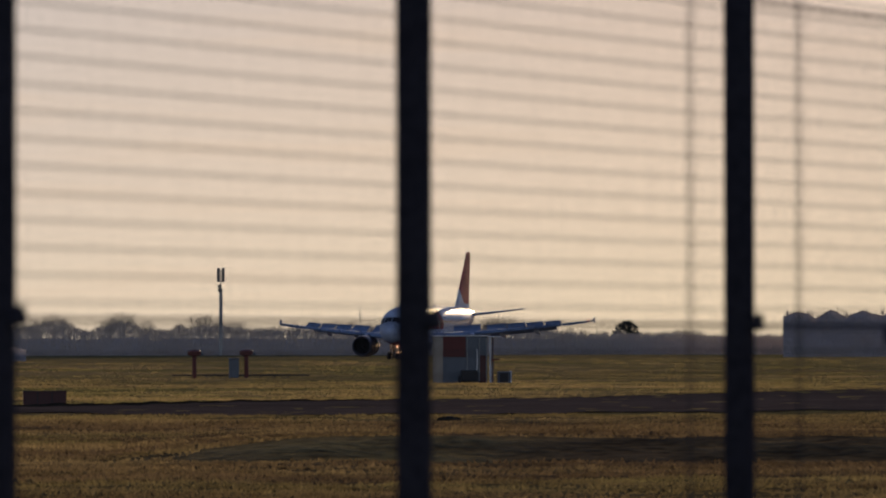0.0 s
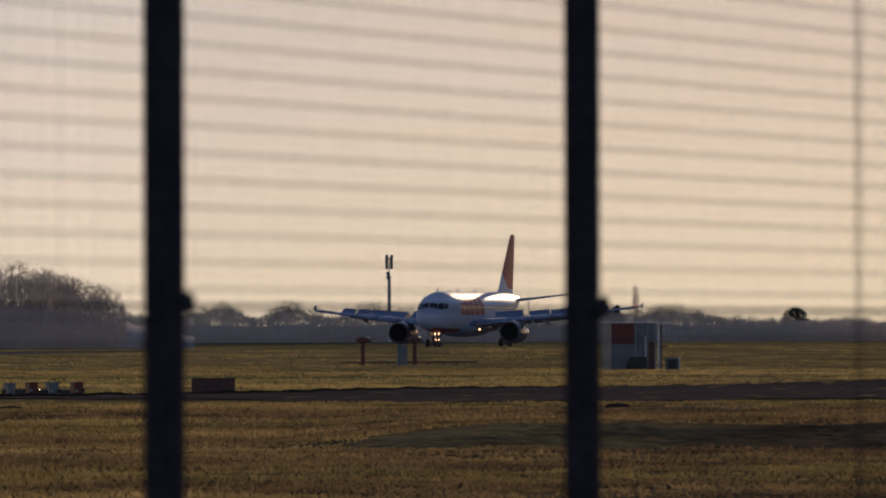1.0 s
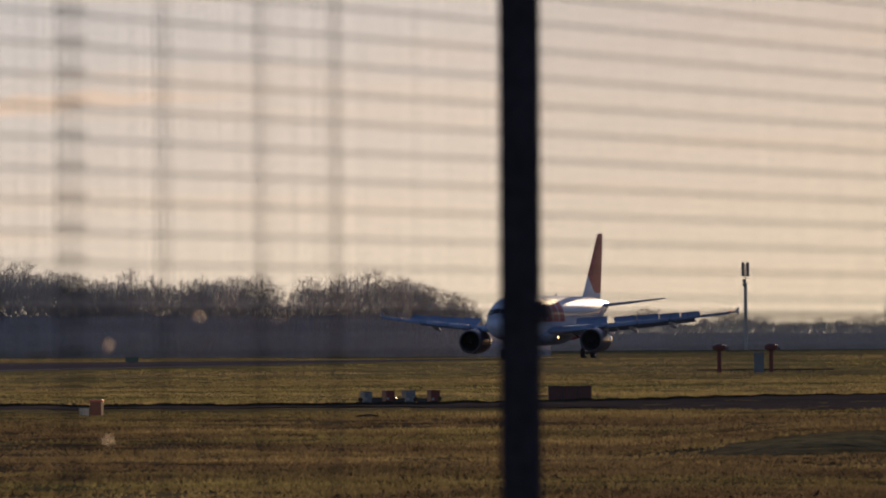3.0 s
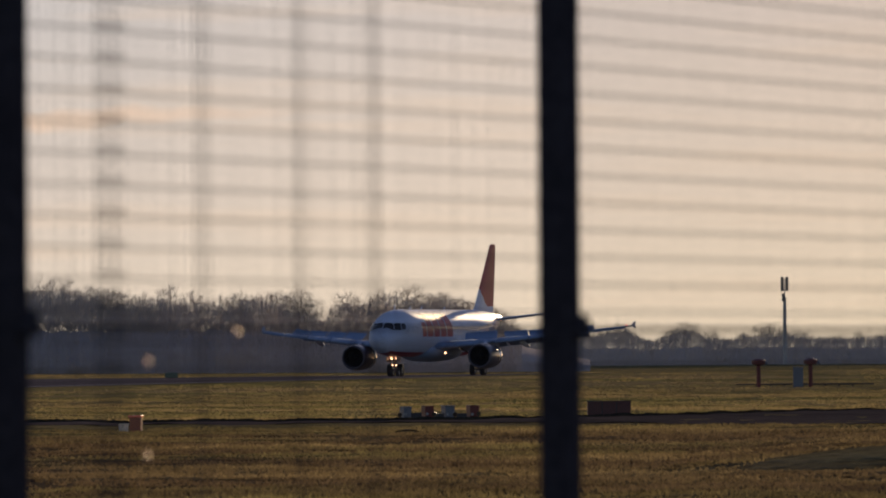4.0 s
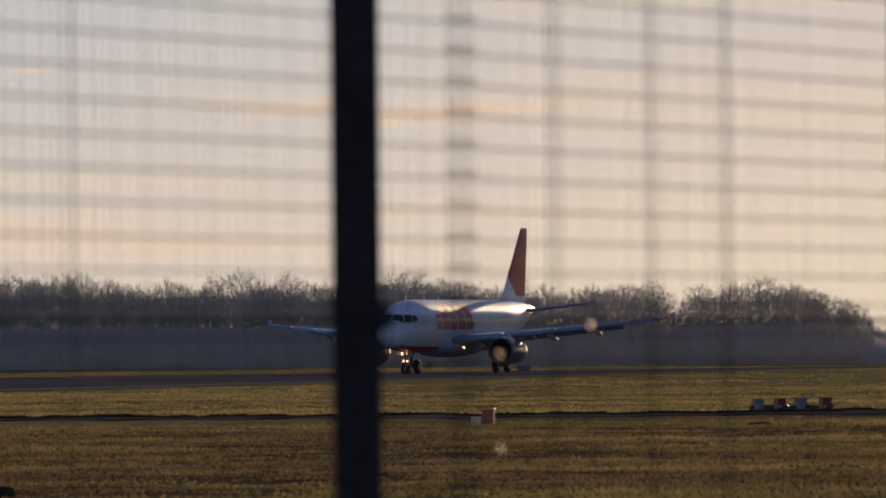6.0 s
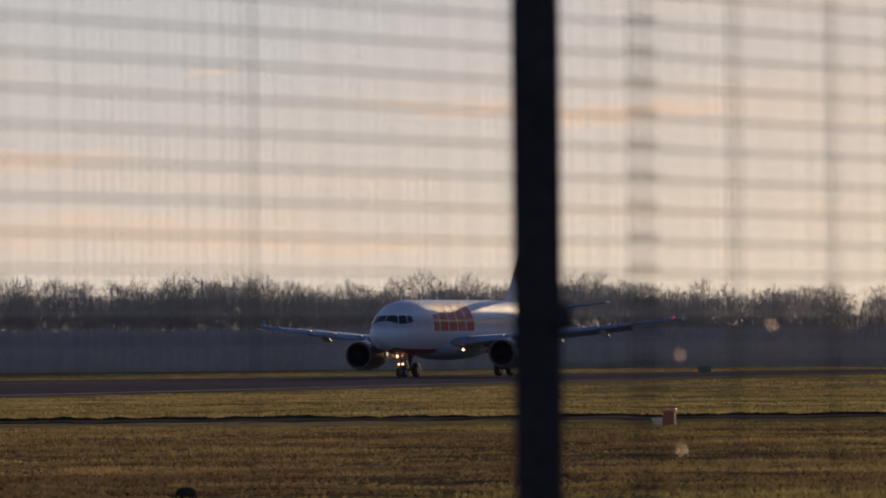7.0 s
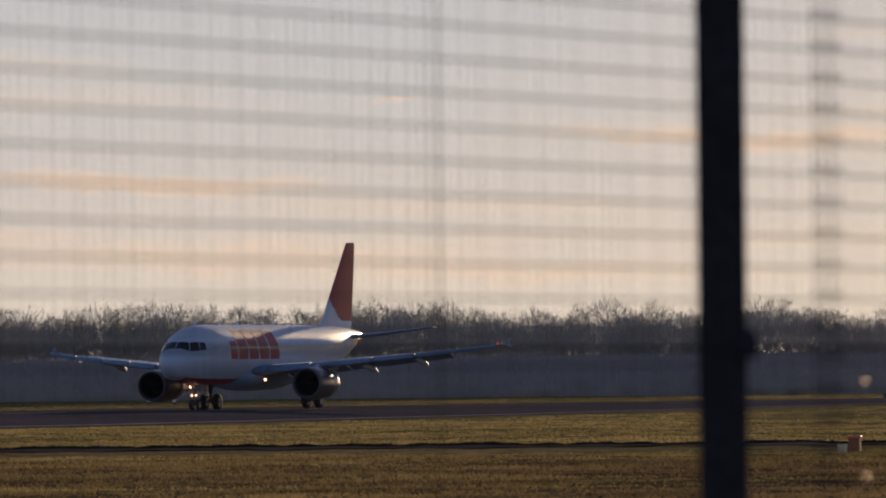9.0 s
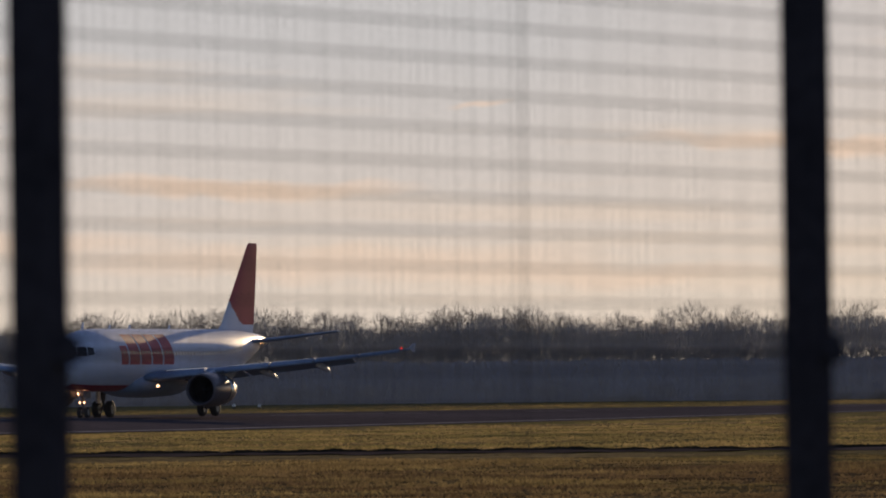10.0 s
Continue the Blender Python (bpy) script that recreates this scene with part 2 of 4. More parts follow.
        body.inputs["To Max"].default_value = amount
        l.new(away, body.inputs["Value"])
        lay = n.new("ShaderNodeMix")
        lay.data_type = "RGBA"
        lay.inputs["B"].default_value = (0.83, 0.60, 0.44, 1)
        l.new(body.outputs["Result"], lay.inputs["Factor"]), l.new(under, lay.inputs["A"])
        under = lay.outputs["Result"]
    l.new(under, em.inputs["Color"])
    em.inputs["Strength"].default_value = 1.085
    return m


SKY = sky_material()


# ---------------------------------------------------------------- mesh helpers
def finish(name, bm, mat, parent=None, label="", smooth=False):
    me = bpy.data.meshes.new(name)
    bmesh.ops.recalc_face_normals(bm, faces=bm.faces)
    bm.to_mesh(me)
    bm.free()
    for mm in (mat if isinstance(mat, (list, tuple)) else (mat,)):
        me.materials.append(mm)
    if smooth:
        for f in me.polygons:
            f.use_smooth = True
    ob = new(name, me)
    if parent:
        ob.parent = parent
    if label:
        tagged(ob, label)
    return ob


def part(name, bm, mat, parent, label="", smooth=False):
    return finish(name, bm, mat, parent, label, smooth)


def empty(name, m=None):
    ob = new(name)
    if m is not None:
        ob.matrix_basis = m
    return ob


def add_box(bm, centre, size, bevel=0.0, turn=None):
    r = bmesh.ops.create_cube(bm, size=1.0)
    vs = r["verts"]
    bmesh.ops.scale(bm, vec=size, verts=vs)
    if bevel:
        es = list({e for v in vs for e in v.link_edges})
        rb = bmesh.ops.bevel(bm, geom=es, offset=bevel, segments=1, affect="EDGES")
        vs = list({v for f in rb["faces"] for v in f.verts} | {v for v in vs if v.is_valid})
    if turn is not None:
        bmesh.ops.transform(bm, matrix=turn, verts=vs)
    bmesh.ops.translate(bm, vec=centre, verts=vs)
    return vs


def box(centre, size, bevel=0.0, turn=None):
    bm = bmesh.new()
    add_box(bm, centre, size, bevel, turn)
    return bm


def tube(bm, a, b, ra, rb=None, sides=8, caps=True):
    """A tapered rod from a to b."""
    a, b = Vector(a), Vector(b)
    rb = ra if rb is None else rb
    d = (b - a).normalized()
    u = d.orthogonal().normalized()
    w = d.cross(u)
    ring = []
    for p, r in ((a, ra), (b, rb)):
        ring.append([bm.verts.new(p + (u * math.cos(2 * math.pi * k / sides) + w * math.sin(2 * math.pi * k / sides)) * r) for k in range(sides)])
    for k in range(sides):
        bm.faces.new((ring[0][k], ring[0][(k + 1) % sides], ring[1][(k + 1) % sides], ring[1][k]))
    if caps:
        bm.faces.new(ring[0][::-1]), bm.faces.new(ring[1])
    return ring


def loft(bm, rings, close=True, mats=None):
    made = [[bm.verts.new(p) for p in r] for r in rings]
    n = len(made[0])
    for i in range(len(made) - 1):
        for k in range(n):
            f = bm.faces.new((made[i][k], made[i][(k + 1) % n], made[i + 1][(k + 1) % n], made[i + 1][k]))
            if mats:
                f.material_index = mats(i, k)
    if close:
        bm.faces.new(made[0][::-1]), bm.faces.new(made[-1])
    return made


# ---------------------------------------------------------------- ground
PSI = 0.25473                                 # the runway's heading against the first view
BASE = Vector((-111.5, 700.0, 0.0))
GO = Vector((-math.sin(PSI), -math.cos(PSI), 0.0))     # the way of the aircraft
LAT = Vector((math.cos(PSI), -math.sin(PSI), 0.0))     # from the runway towards the fence
FAR_SIDE = [(-6000, 0.42), (-140, 0.42), (-70, 0.28), (-24, 0.06), (0, 0.0)]
EDGE = [(-1200, 0.50), (-352, 0.42), (-245, 0.17), (-186, -0.10), (-116, -0.37), (-68, -0.58), (4, -0.80), (900, -0.82)]
FIELD = -0.65


def line_at(table, u):
    for (a, ha), (b, hb) in zip(table, table[1:]):
        if a <= u <= b:
            return ha + (hb - ha) * (u - a) / (b - a)
    return table[0][1] if u < table[0][0] else table[-1][1]


def lateral(x, y):
    return (x - BASE.x) * LAT.x + (y - BASE.y) * LAT.y


def along(x, y):
    return (x - BASE.x) * GO.x + (y - BASE.y) * GO.y


def at(s, q, z=0.0):
    p = BASE + GO * s + LAT * q
    return Vector((p.x, p.y, z))


def level(q, s):
    """The field's height: the runway falls towards the fence, and its verge rises into the distance."""
    if q <= 0:
        return line_at(FAR_SIDE, q)
    e = line_at(EDGE, s)
    if q < 24:
        return e * q / 24
    k = min(1.0, (q - 24) / 90)
    k = k * k * (3 - 2 * k)
    return e + (FIELD - e) * k


def ground_z(x, y):
    q = lateral(x, y)
    z = level(q, along(x, y))
    if q > 26 or q < -26:
        k = min(1.0, (abs(q) - 26) / 20)
        z += k * (0.10 * noise.noise(Vector((x * 0.022, y * 0.009, 0))) + 0.05 * noise.noise(Vector((x * 0.07, y * 0.03, 7))) + 0.055 * noise.noise(Vector((x * 0.45, y * 0.20, 3))) + 0.035 * noise.noise(Vector((x * 1.1, y * 0.42, 11))))
        # a grassy bank whose steep side faces the fence
        d = math.hypot(x, y)
        if 150 < d < 330 and x > -3:
            side = min(1.0, (x + 3) / 3.5)
            e = d - 194 - 5 * noise.noise(Vector((x * 0.08, 0, 5)))
            z += 0.38 * side * (max(0.0, min(1.0, (e + 1.1) / 2.2)) - max(0.0, min(1.0, (e - 12) / 80)))
    return z


def build_ground():
    qs = [-5000, -2500, -1200, -600, -300, -140, -100, -70, -50, -40, -30, -24, -12, 0, 12, 24]
    qs += [24 + 2 * k for k in range(1, 12)] + [47 + 1.0 * k for k in range(255)] + [306 + 12 * k for k in range(8)] + [500, 900, 2000, 5000]
    ss = [-4500, -3000, -2200, -1700, -1400] + [-1300 + 12 * k for k in range(100)] + [-100 + 2.2 * k for k in range(309)] + [600, 640, 700, 900, 1400, 2500, 4500]
    bm = bmesh.new()
    grid = []
    for s in ss:
        row = []
        for q in qs:
            p = at(s, q)
            row.append(bm.verts.new((p.x, p.y, ground_z(p.x, p.y))))
        grid.append(row)
    for i in range(len(ss) - 1):
        for k in range(len(qs) - 1):
            bm.faces.new((grid[i][k], grid[i + 1][k], grid[i + 1][k + 1], grid[i][k + 1]))
    tagged(finish("ground", bm, GRASS, smooth=True), "rough winter grass of the airfield, green and straw brown", "ground", kind="structure")


def strip(name, q0, q1, s0, s1, lift, mat, step=15.0):
    """A sheet along the runway that follows the ground's cross fall."""
    bm = bmesh.new()
    cuts = sorted({q0, q1, *[q for q in (-12, 0, 12) if q0 < q < q1]})
    n = max(1, int(abs(s1 - s0) / step))
    rows = []
    for k in range(n + 1):
        s = s0 + (s1 - s0) * k / n
        rows.append([bm.verts.new(at(s, q, level(q, s) + lift)) for q in cuts])
    for k in range(n):
        for j in range(len(cuts) - 1):
            bm.faces.new((rows[k][j], rows[k + 1][j], rows[k + 1][j + 1], rows[k][j + 1]))
    return finish(name, bm, mat)


def build_runway():
    tagged(strip("runway", -23.5, 23.5, -2400, 900, 0.015, ASPHALT), "long grey asphalt runway with worn surface", "runway", kind="structure")
    for q in (-21.6, 21.6):
        tagged(strip("runway_edge_line", q - 0.45, q + 0.45, -2400, 900, 0.022, LINE), "white painted runway edge line", "marking", kind="structure")
    for k in range(40):
        s = -1500 + k * 50
        tagged(strip("runway_centre_line", -0.45, 0.45, s, s + 30, 0.022, LINE), "white painted centre line dash on asphalt", "marking", group="centre line dashes", kind="structure")


def build_backdrop():
    bm = bmesh.new()
    low, high = [], []
    for k in range(20):
        a = radians(-13 + k)
        x, y = 4300 * math.sin(a), 4300 * math.cos(a)
        low.append(bm.verts.new((x, y, -30))), high.append(bm.verts.new((x, y, 640)))
    for k in range(19):
        bm.faces.new((low[k], low[k + 1], high[k + 1], high[k]))
    tagged(finish("backdrop", bm, SKY, smooth=True), "hazy cream evening sky with thin pink cloud streaks", "sky", kind="structure")



def at_bearing(u, d, lift=0.0):
    a = u / 20000.0
    x, y = d * math.sin(a), d * math.cos(a)
    return Vector((x, y, ground_z(x, y) + lift))


ROAD_NEAR = [(-4000, 364), (-1450, 364), (-700, 357), (0, 338), (900, 352), (1600, 370)]
ROAD_FAR = [(-4000, 380), (-1450, 378), (-700, 375), (-400, 385), (0, 417), (500, 455), (900, 512), (1600, 600)]


def build_service_road():
    bm = bmesh.new()
    rows = []
    for k in range(281):
        u = -4000 + 20 * k
        a, b = line_at(ROAD_NEAR, u), line_at(ROAD_FAR, u)
        a += 2.5 * noise.noise(Vector((u * 0.01, 0, 0)))
        b += 2.5 * noise.noise(Vector((u * 0.013, 5, 0)))
        rows.append([bm.verts.new(at_bearing(u, a + (b - a) * j / 10, 0.03)) for j in range(11)])
    for r, t in zip(rows, rows[1:]):
        for j in range(10):
            bm.faces.new((r[j], t[j], t[j + 1], r[j + 1]))
    tagged(finish("service_road", bm, ROAD, smooth=True), "dull brown-grey service road across the grass", "road", kind="structure")
    # worn turf edge along the far side of the road; its dark colour paints a shadow
    bm = bmesh.new()
    low = high = None
    for k in range(1401):
        u = -4000 + 4 * k
        d = line_at(ROAD_FAR, u) + 2.5 * noise.noise(Vector((u * 0.013, 5, 0)))
        h = 0.12 + 0.05 * noise.noise(Vector((u * 0.03, 2, 0))) + 0.03 * noise.noise(Vector((u * 0.15, 8, 0)))
        if u > -200:
            h *= max(0.35, 1 - (u + 200) / 900)
        p = [bm.verts.new(at_bearing(u, d - 0.15, -0.02)), bm.verts.new(at_bearing(u, d, h)), bm.verts.new(at_bearing(u, d + 1.6, -0.02))]
        if low:
            for j in range(2):
                bm.faces.new((low[j], p[j], p[j + 1], low[j + 1]))
        low = p
    tagged(finish("turf_shadow", bm, SOIL_AND_SHADE), "low broken turf edge beside the road, dark in place of its shadow", "bank", kind="structure")


def build_tufts():
    """Grass tussocks, too many to count, on the field nearest to the fence."""
    rnd = np.random.default_rng(4)
    verts, faces = [], []
    for near, far, count in ((112, 200, 26000), (200, 336, 26000), (376, 680, 22000), (680, 1180, 26000)):
        d = rnd.uniform(near, far, count)
        a = rnd.uniform(-0.160, 0.062, count)
        for dd, aa in zip(d, a):
            u = aa * 20000.0
            if line_at(ROAD_NEAR, u) - 3 < dd < line_at(ROAD_FAR, u) + 3:
                continue
            x, y = dd * math.sin(aa), dd * math.cos(aa)
            q = lateral(x, y)
            if -27 < q < 30 or q < -110:
                continue
            lush = noise.noise(Vector((x * 0.10, y * 0.03, 1.0))) + 0.5 * noise.noise(Vector((x * 0.4, y * 0.12, 4.0)))
            if random.random() > 0.75 + 1.2 * lush:
                continue
            if x > -1.5 and 190.5 < dd < 197.5:
                continue
            z = ground_z(x, y)
            wide = random.uniform(0.12, 0.45) * (1.0 + dd / 500.0)
            tall = random.uniform(0.02, 0.075) * (1.0 + 1.6 * max(0.0, lush))
            for _ in range(7):
                f = random.uniform(-1, 1)
                ox, oy, w = f * wide, random.uniform(-0.3, 0.3), random.uniform(0.02, 0.06)
                h = tall * (1.15 - 0.7 * f * f) * random.uniform(0.6, 1.1)
                i = len(verts)
                verts += [(x + ox - w, y + oy, z - 0.03), (x + ox + w, y + oy + 0.02, z - 0.03), (x + ox + random.uniform(-0.07, 0.07), y + oy + random.uniform(-0.05, 0.05), z + h)]
                faces.append((i, i + 1, i + 2))
    # tussocks: domes of longer blades that stand out of the sward
    for near, far, count, blades in ((112, 200, 900, 44), (200, 336, 1500, 40), (376, 690, 3500, 24)):
        d = rnd.uniform(near, far, count)
        a = rnd.uniform(-0.160, 0.062, count)
        for dd, aa in zip(d, a):
            u = aa * 20000.0
            x, y = dd * math.sin(aa), dd * math.cos(aa)
            if line_at(ROAD_NEAR, u) - 2 < dd < line_at(ROAD_FAR, u) + 2 or lateral(x, y) < 28 or (x > -1.5 and 190.5 < dd < 197.5):
                continue
            if noise.noise(Vector((x * 0.06, y * 0.02, 9.0))) < random.uniform(-0.45, 0.2):
                continue
            z = ground_z(x, y)
            wide = random.uniform(0.3, 1.1) * (1.0 + dd / 600.0)
            tall = random.uniform(0.03, 0.105)
            for _ in range(blades):
                f, g = random.uniform(-1, 1), random.uniform(-1, 1)
                ox, oy, w = f * wide, g * 0.5 * wide, random.uniform(0.02, 0.07)
                h = tall * max(0.15, 1.0 - 0.8 * f * f - 0.3 * g * g) * random.uniform(0.6, 1.15)
                i = len(verts)
                verts += [(x + ox - w, y + oy, z - 0.03), (x + ox + w, y + oy + 0.02, z - 0.03), (x + ox * 1.15 + random.uniform(-0.08, 0.08), y + oy, z + h)]
                faces.append((i, i + 1, i + 2))
    me = bpy.data.meshes.new("grass_tufts")
    me.from_pydata(verts, [], faces)
    me.materials.append(TUFT)
    tagged(new("grass_tufts", me), "short rough tussocks of winter grass", "grass", kind="stuff")


build_ground()
build_runway()
build_service_road()
build_tufts()
build_backdrop()


# ---------------------------------------------------------------- fence
PANEL = 3.0
FENCE_0 = Vector((-0.5037, 20.40, 0.0))
FENCE_DIR = Vector((0.2635, 0.9647, 0.0))
FENCE_FOOT, FENCE_TOP = -0.66, 2.14


def fence_point(n, z=0.0):
    p = FENCE_0 + FENCE_DIR * (PANEL * n)
    return Vector((p.x, p.y, z))


def build_fence():
    fence = tagged(empty("security_fence", Matrix.Translation(fence_point(0, FENCE_FOOT))),
                   "dark welded wire mesh security fence on square steel posts", "fence")
    turn = Matrix.Rotation(math.atan2(FENCE_DIR.y, FENCE_DIR.x), 4, "Z")
    height = FENCE_TOP - FENCE_FOOT
    off = Vector((-FENCE_DIR.y, FENCE_DIR.x, 0))     # the camera's side

    def here(n, z, side=0.0):
        return FENCE_DIR * (PANEL * n) + off * side + Vector((0, 0, z - FENCE_FOOT))

    for n in range(-4, 7):
        bm = bmesh.new()
        w = 0.062
        add_box(bm, here(n, FENCE_FOOT + height / 2 + 0.1), (w, w, height + 0.5), 0.006, turn)
        post = part("post", bm, POST, fence)
        bm = bmesh.new()
        add_box(bm, here(n, FENCE_TOP + 0.355), (w + 0.008, w + 0.008, 0.012), 0.003, turn)
        part("post_cap", bm, POST, post)
        # bracket of the tension wire
        bm = bmesh.new()
        z = 1.358
        c = here(n, z) - off * 0.044 - FENCE_DIR * 0.01
        add_box(bm, c, (0.034, 0.03, 0.03), 0.006, turn)
        add_box(bm, c + Vector((0, 0, 0.012)) - off * 0.006, (0.02, 0.016, 0.028), 0.004, turn)
        part("wire_bracket", bm, POST, post, "clamp that holds the tension wire")
    # welded mesh, one sheet a panel
    rows_z = [FENCE_FOOT + 0.05 + 0.05 * k for k in range(int(height / 0.05))]
    for n in range(-4, 6):
        bm = bmesh.new()
        for z in rows_z:
            zz = z + 0.011 * math.sin(n * 12.9)
            tube(bm, here(n, zz, 0.036), here(n + 1, zz, 0.036), 0.0021, sides=4, caps=False)
        count = 84
        rnd = random.Random(40 + n)
        for k in range(count):
            loose = 0.24 if n < 0 else 0.08
            f = n + (k + 0.5 + rnd.uniform(-loose, loose)) / count
            tube(bm, here(f, FENCE_FOOT + 0.02, 0.040), here(f, FENCE_TOP, 0.040), 0.00092 if n < 0 else 0.00130, sides=4, caps=False)
        ob = part("wire_mesh", bm, WIRE, fence)
        ob["kind"] = "stuff"
    # tension wires
    for z, r in ((1.358, 0.0042), (-0.3, 0.0042), (FENCE_TOP - 0.02, 0.004)):
        bm = bmesh.new()
        tube(bm, here(-4, z, 0.05), here(6, z, 0.05), r, sides=6)
        part("tension_wire", bm, POST, fence)
    # wire strainer on the tension wire
    part("wire_strainer", box(here(2.55, 1.335), (0.022, 0.022, 0.05), 0.004, turn), POST, fence, "small strainer that hangs on the wire")
    # laps where two sheets of mesh meet, with clamp bars and bolts
    for f, double in ((-1.380, 0), (-0.783, 1), (-0.628, 2), (-0.456, 0), (-0.319, 0), (1.9, 0), (2.280, 0)):
        bm = bmesh.new()
        if double == 1:
            for j in (-2.6, -1.2, 0.6, 2.4):
                g = f + j * 0.0085
                tube(bm, here(g, FENCE_FOOT + 0.02, 0.046), here(g, FENCE_TOP, 0.046), 0.0013, sides=4, caps=False)
            for z in rows_z:
                tube(bm, here(f - 0.026, z + 0.006, 0.048), here(f + 0.026, z + 0.006, 0.048), 0.0026, sides=4, caps=False)
        else:
            for j in (-1.3, 0, 1.3):
                g = f + j * 0.0085
                tube(bm, here(g, FENCE_FOOT + 0.02, 0.046), here(g, FENCE_TOP, 0.046), 0.0012, sides=4, caps=False)
        lap = part("mesh_lap", bm, WIRE, fence, "overlapping strip where two mesh sheets join")
        if double:
            for z in ((1.304, 1.152) if double == 1 else (1.352,)):
                bm = bmesh.new()
                face = Vector((0.812, -0.086, 0.577)).to_track_quat("Z", "Y").to_matrix().to_4x4()
                add_box(bm, here(f, z, -0.012), (0.018, 0.010, 0.003), 0.001, face)
                part("mesh_clip", bm, ZINC, lap, "shiny zinc clip plate")
    return fence


build_fence()


# ---------------------------------------------------------------- aircraft
# local axes: x forward from the nose tip (so stations are negative), y to port, z up from the wheels' foot
SECTIONS = [  # station, half width, top, bottom
    (0.0, 0.06, 3.16, 3.04), (0.15, 0.34, 3.42, 2.78), (0.45, 0.66, 3.70, 2.48), (0.9, 0.95, 3.98, 2.24), (1.5, 1.22, 4.30, 2.06),
    (2.1, 1.43, 4.72, 1.95), (2.7, 1.59, 5.12, 1.89), (3.4, 1.73, 5.45, 1.83), (4.3, 1.86, 5.70, 1.78), (5.4, 1.94, 5.83, 1.75),
    (6.6, 1.975, 5.88, 1.74), (10.0, 1.975, 5.88, 1.74), (14.0, 1.975, 5.88, 1.74), (18.0, 1.975, 5.88, 1.74), (22.0, 1.975, 5.88, 1.74),
    (25.0, 1.97, 5.88, 1.80), (27.0, 1.90, 5.88, 2.06), (29.0, 1.75, 5.87, 2.52), (31.0, 1.52, 5.83, 3.07), (33.0, 1.20, 5.76, 3.66),
    (35.0, 0.82, 5.64, 4.22), (36.4, 0.52, 5.50, 4.58), (37.2, 0.34, 5.38, 4.74), (37.57, 0.22, 5.30, 4.80)]


def section_at(X):
    for a, b in zip(SECTIONS, SECTIONS[1:]):
        if a[0] <= X <= b[0]:
            k = (X - a[0]) / (b[0] - a[0])
            return tuple(a[j] + (b[j] - a[j]) * k for j in (1, 2, 3))
    return SECTIONS[-1][1:]


def skin(X, ang, out=0.0):
    """A point of the fuselage's skin: ang from the port side upwards, in radians."""
    w, top, bot = section_at(X)
    c, h = (top + bot) / 2, (top - bot) / 2
    return Vector((-X, (w + out) * math.cos(ang), c + (h + out) * math.sin(ang)))


def skin_patch(bm, X0, X1, a0, a1, out=0.012, nx=2, na=3):
    g = [[bm.verts.new(skin(X0 + (X1 - X0) * i / nx, a0 + (a1 - a0) * k / na, out)) for k in range(na + 1)] for i in range(nx + 1)]
    for i in range(nx):
        for k in range(na):
            bm.faces.new((g[i][k], g[i + 1][k], g[i + 1][k + 1], g[i][k + 1]))


def aerofoil(X, y, z, chord, thick, vertical=False):
    """A closed wing section, leading edge at station X."""
    if vertical:
        n = 28
        prof = []
        for k in range(n):
            c = 0.5 - 0.5 * math.cos(math.pi * k / n)
            prof.append((c, 1.32 * (math.sqrt(c) * 1.5 - 0.6 * c - 1.75 * c * c + 0.85 * c ** 3) if k else 0.0))
        prof = prof + [(1, 0.01)] + [(c, -t) for c, t in prof[:0:-1]]
        return [Vector((-(X + c * chord), t * 0.8 * thick, z)) for c, t in prof]
    prof = [(0, 0), (0.02, 0.38), (0.10, 0.78), (0.28, 1.0), (0.55, 0.78), (0.80, 0.38), (1, 0.04), (0.80, -0.22), (0.55, -0.5), (0.28, -0.66), (0.10, -0.5), (0.02, -0.26)]
    return [Vector((-(X + c * chord), y, z + t * thick)) for c, t in prof]


WING = [  # y, leading edge station, chord, height, half thickness
    (1.7, 11.4, 7.1, 2.55, 0.50), (3.0, 12.2, 6.25, 2.68, 0.42), (6.4, 14.05, 4.3, 3.02, 0.27), (11.0, 16.75, 2.9, 3.50, 0.17), (15.0, 19.05, 1.9, 3.94, 0.10), (16.95, 20.2, 1.5, 4.20, 0.07)]


def wing_at(y):
    y = abs(y)
    for a, b in zip(WING, WING[1:]):
        if a[0] <= y <= b[0]:
            k = (y - a[0]) / (b[0] - a[0])
            return [a[j] + (b[j] - a[j]) * k for j in range(1, 5)]
    return list(WING[-1][1:])


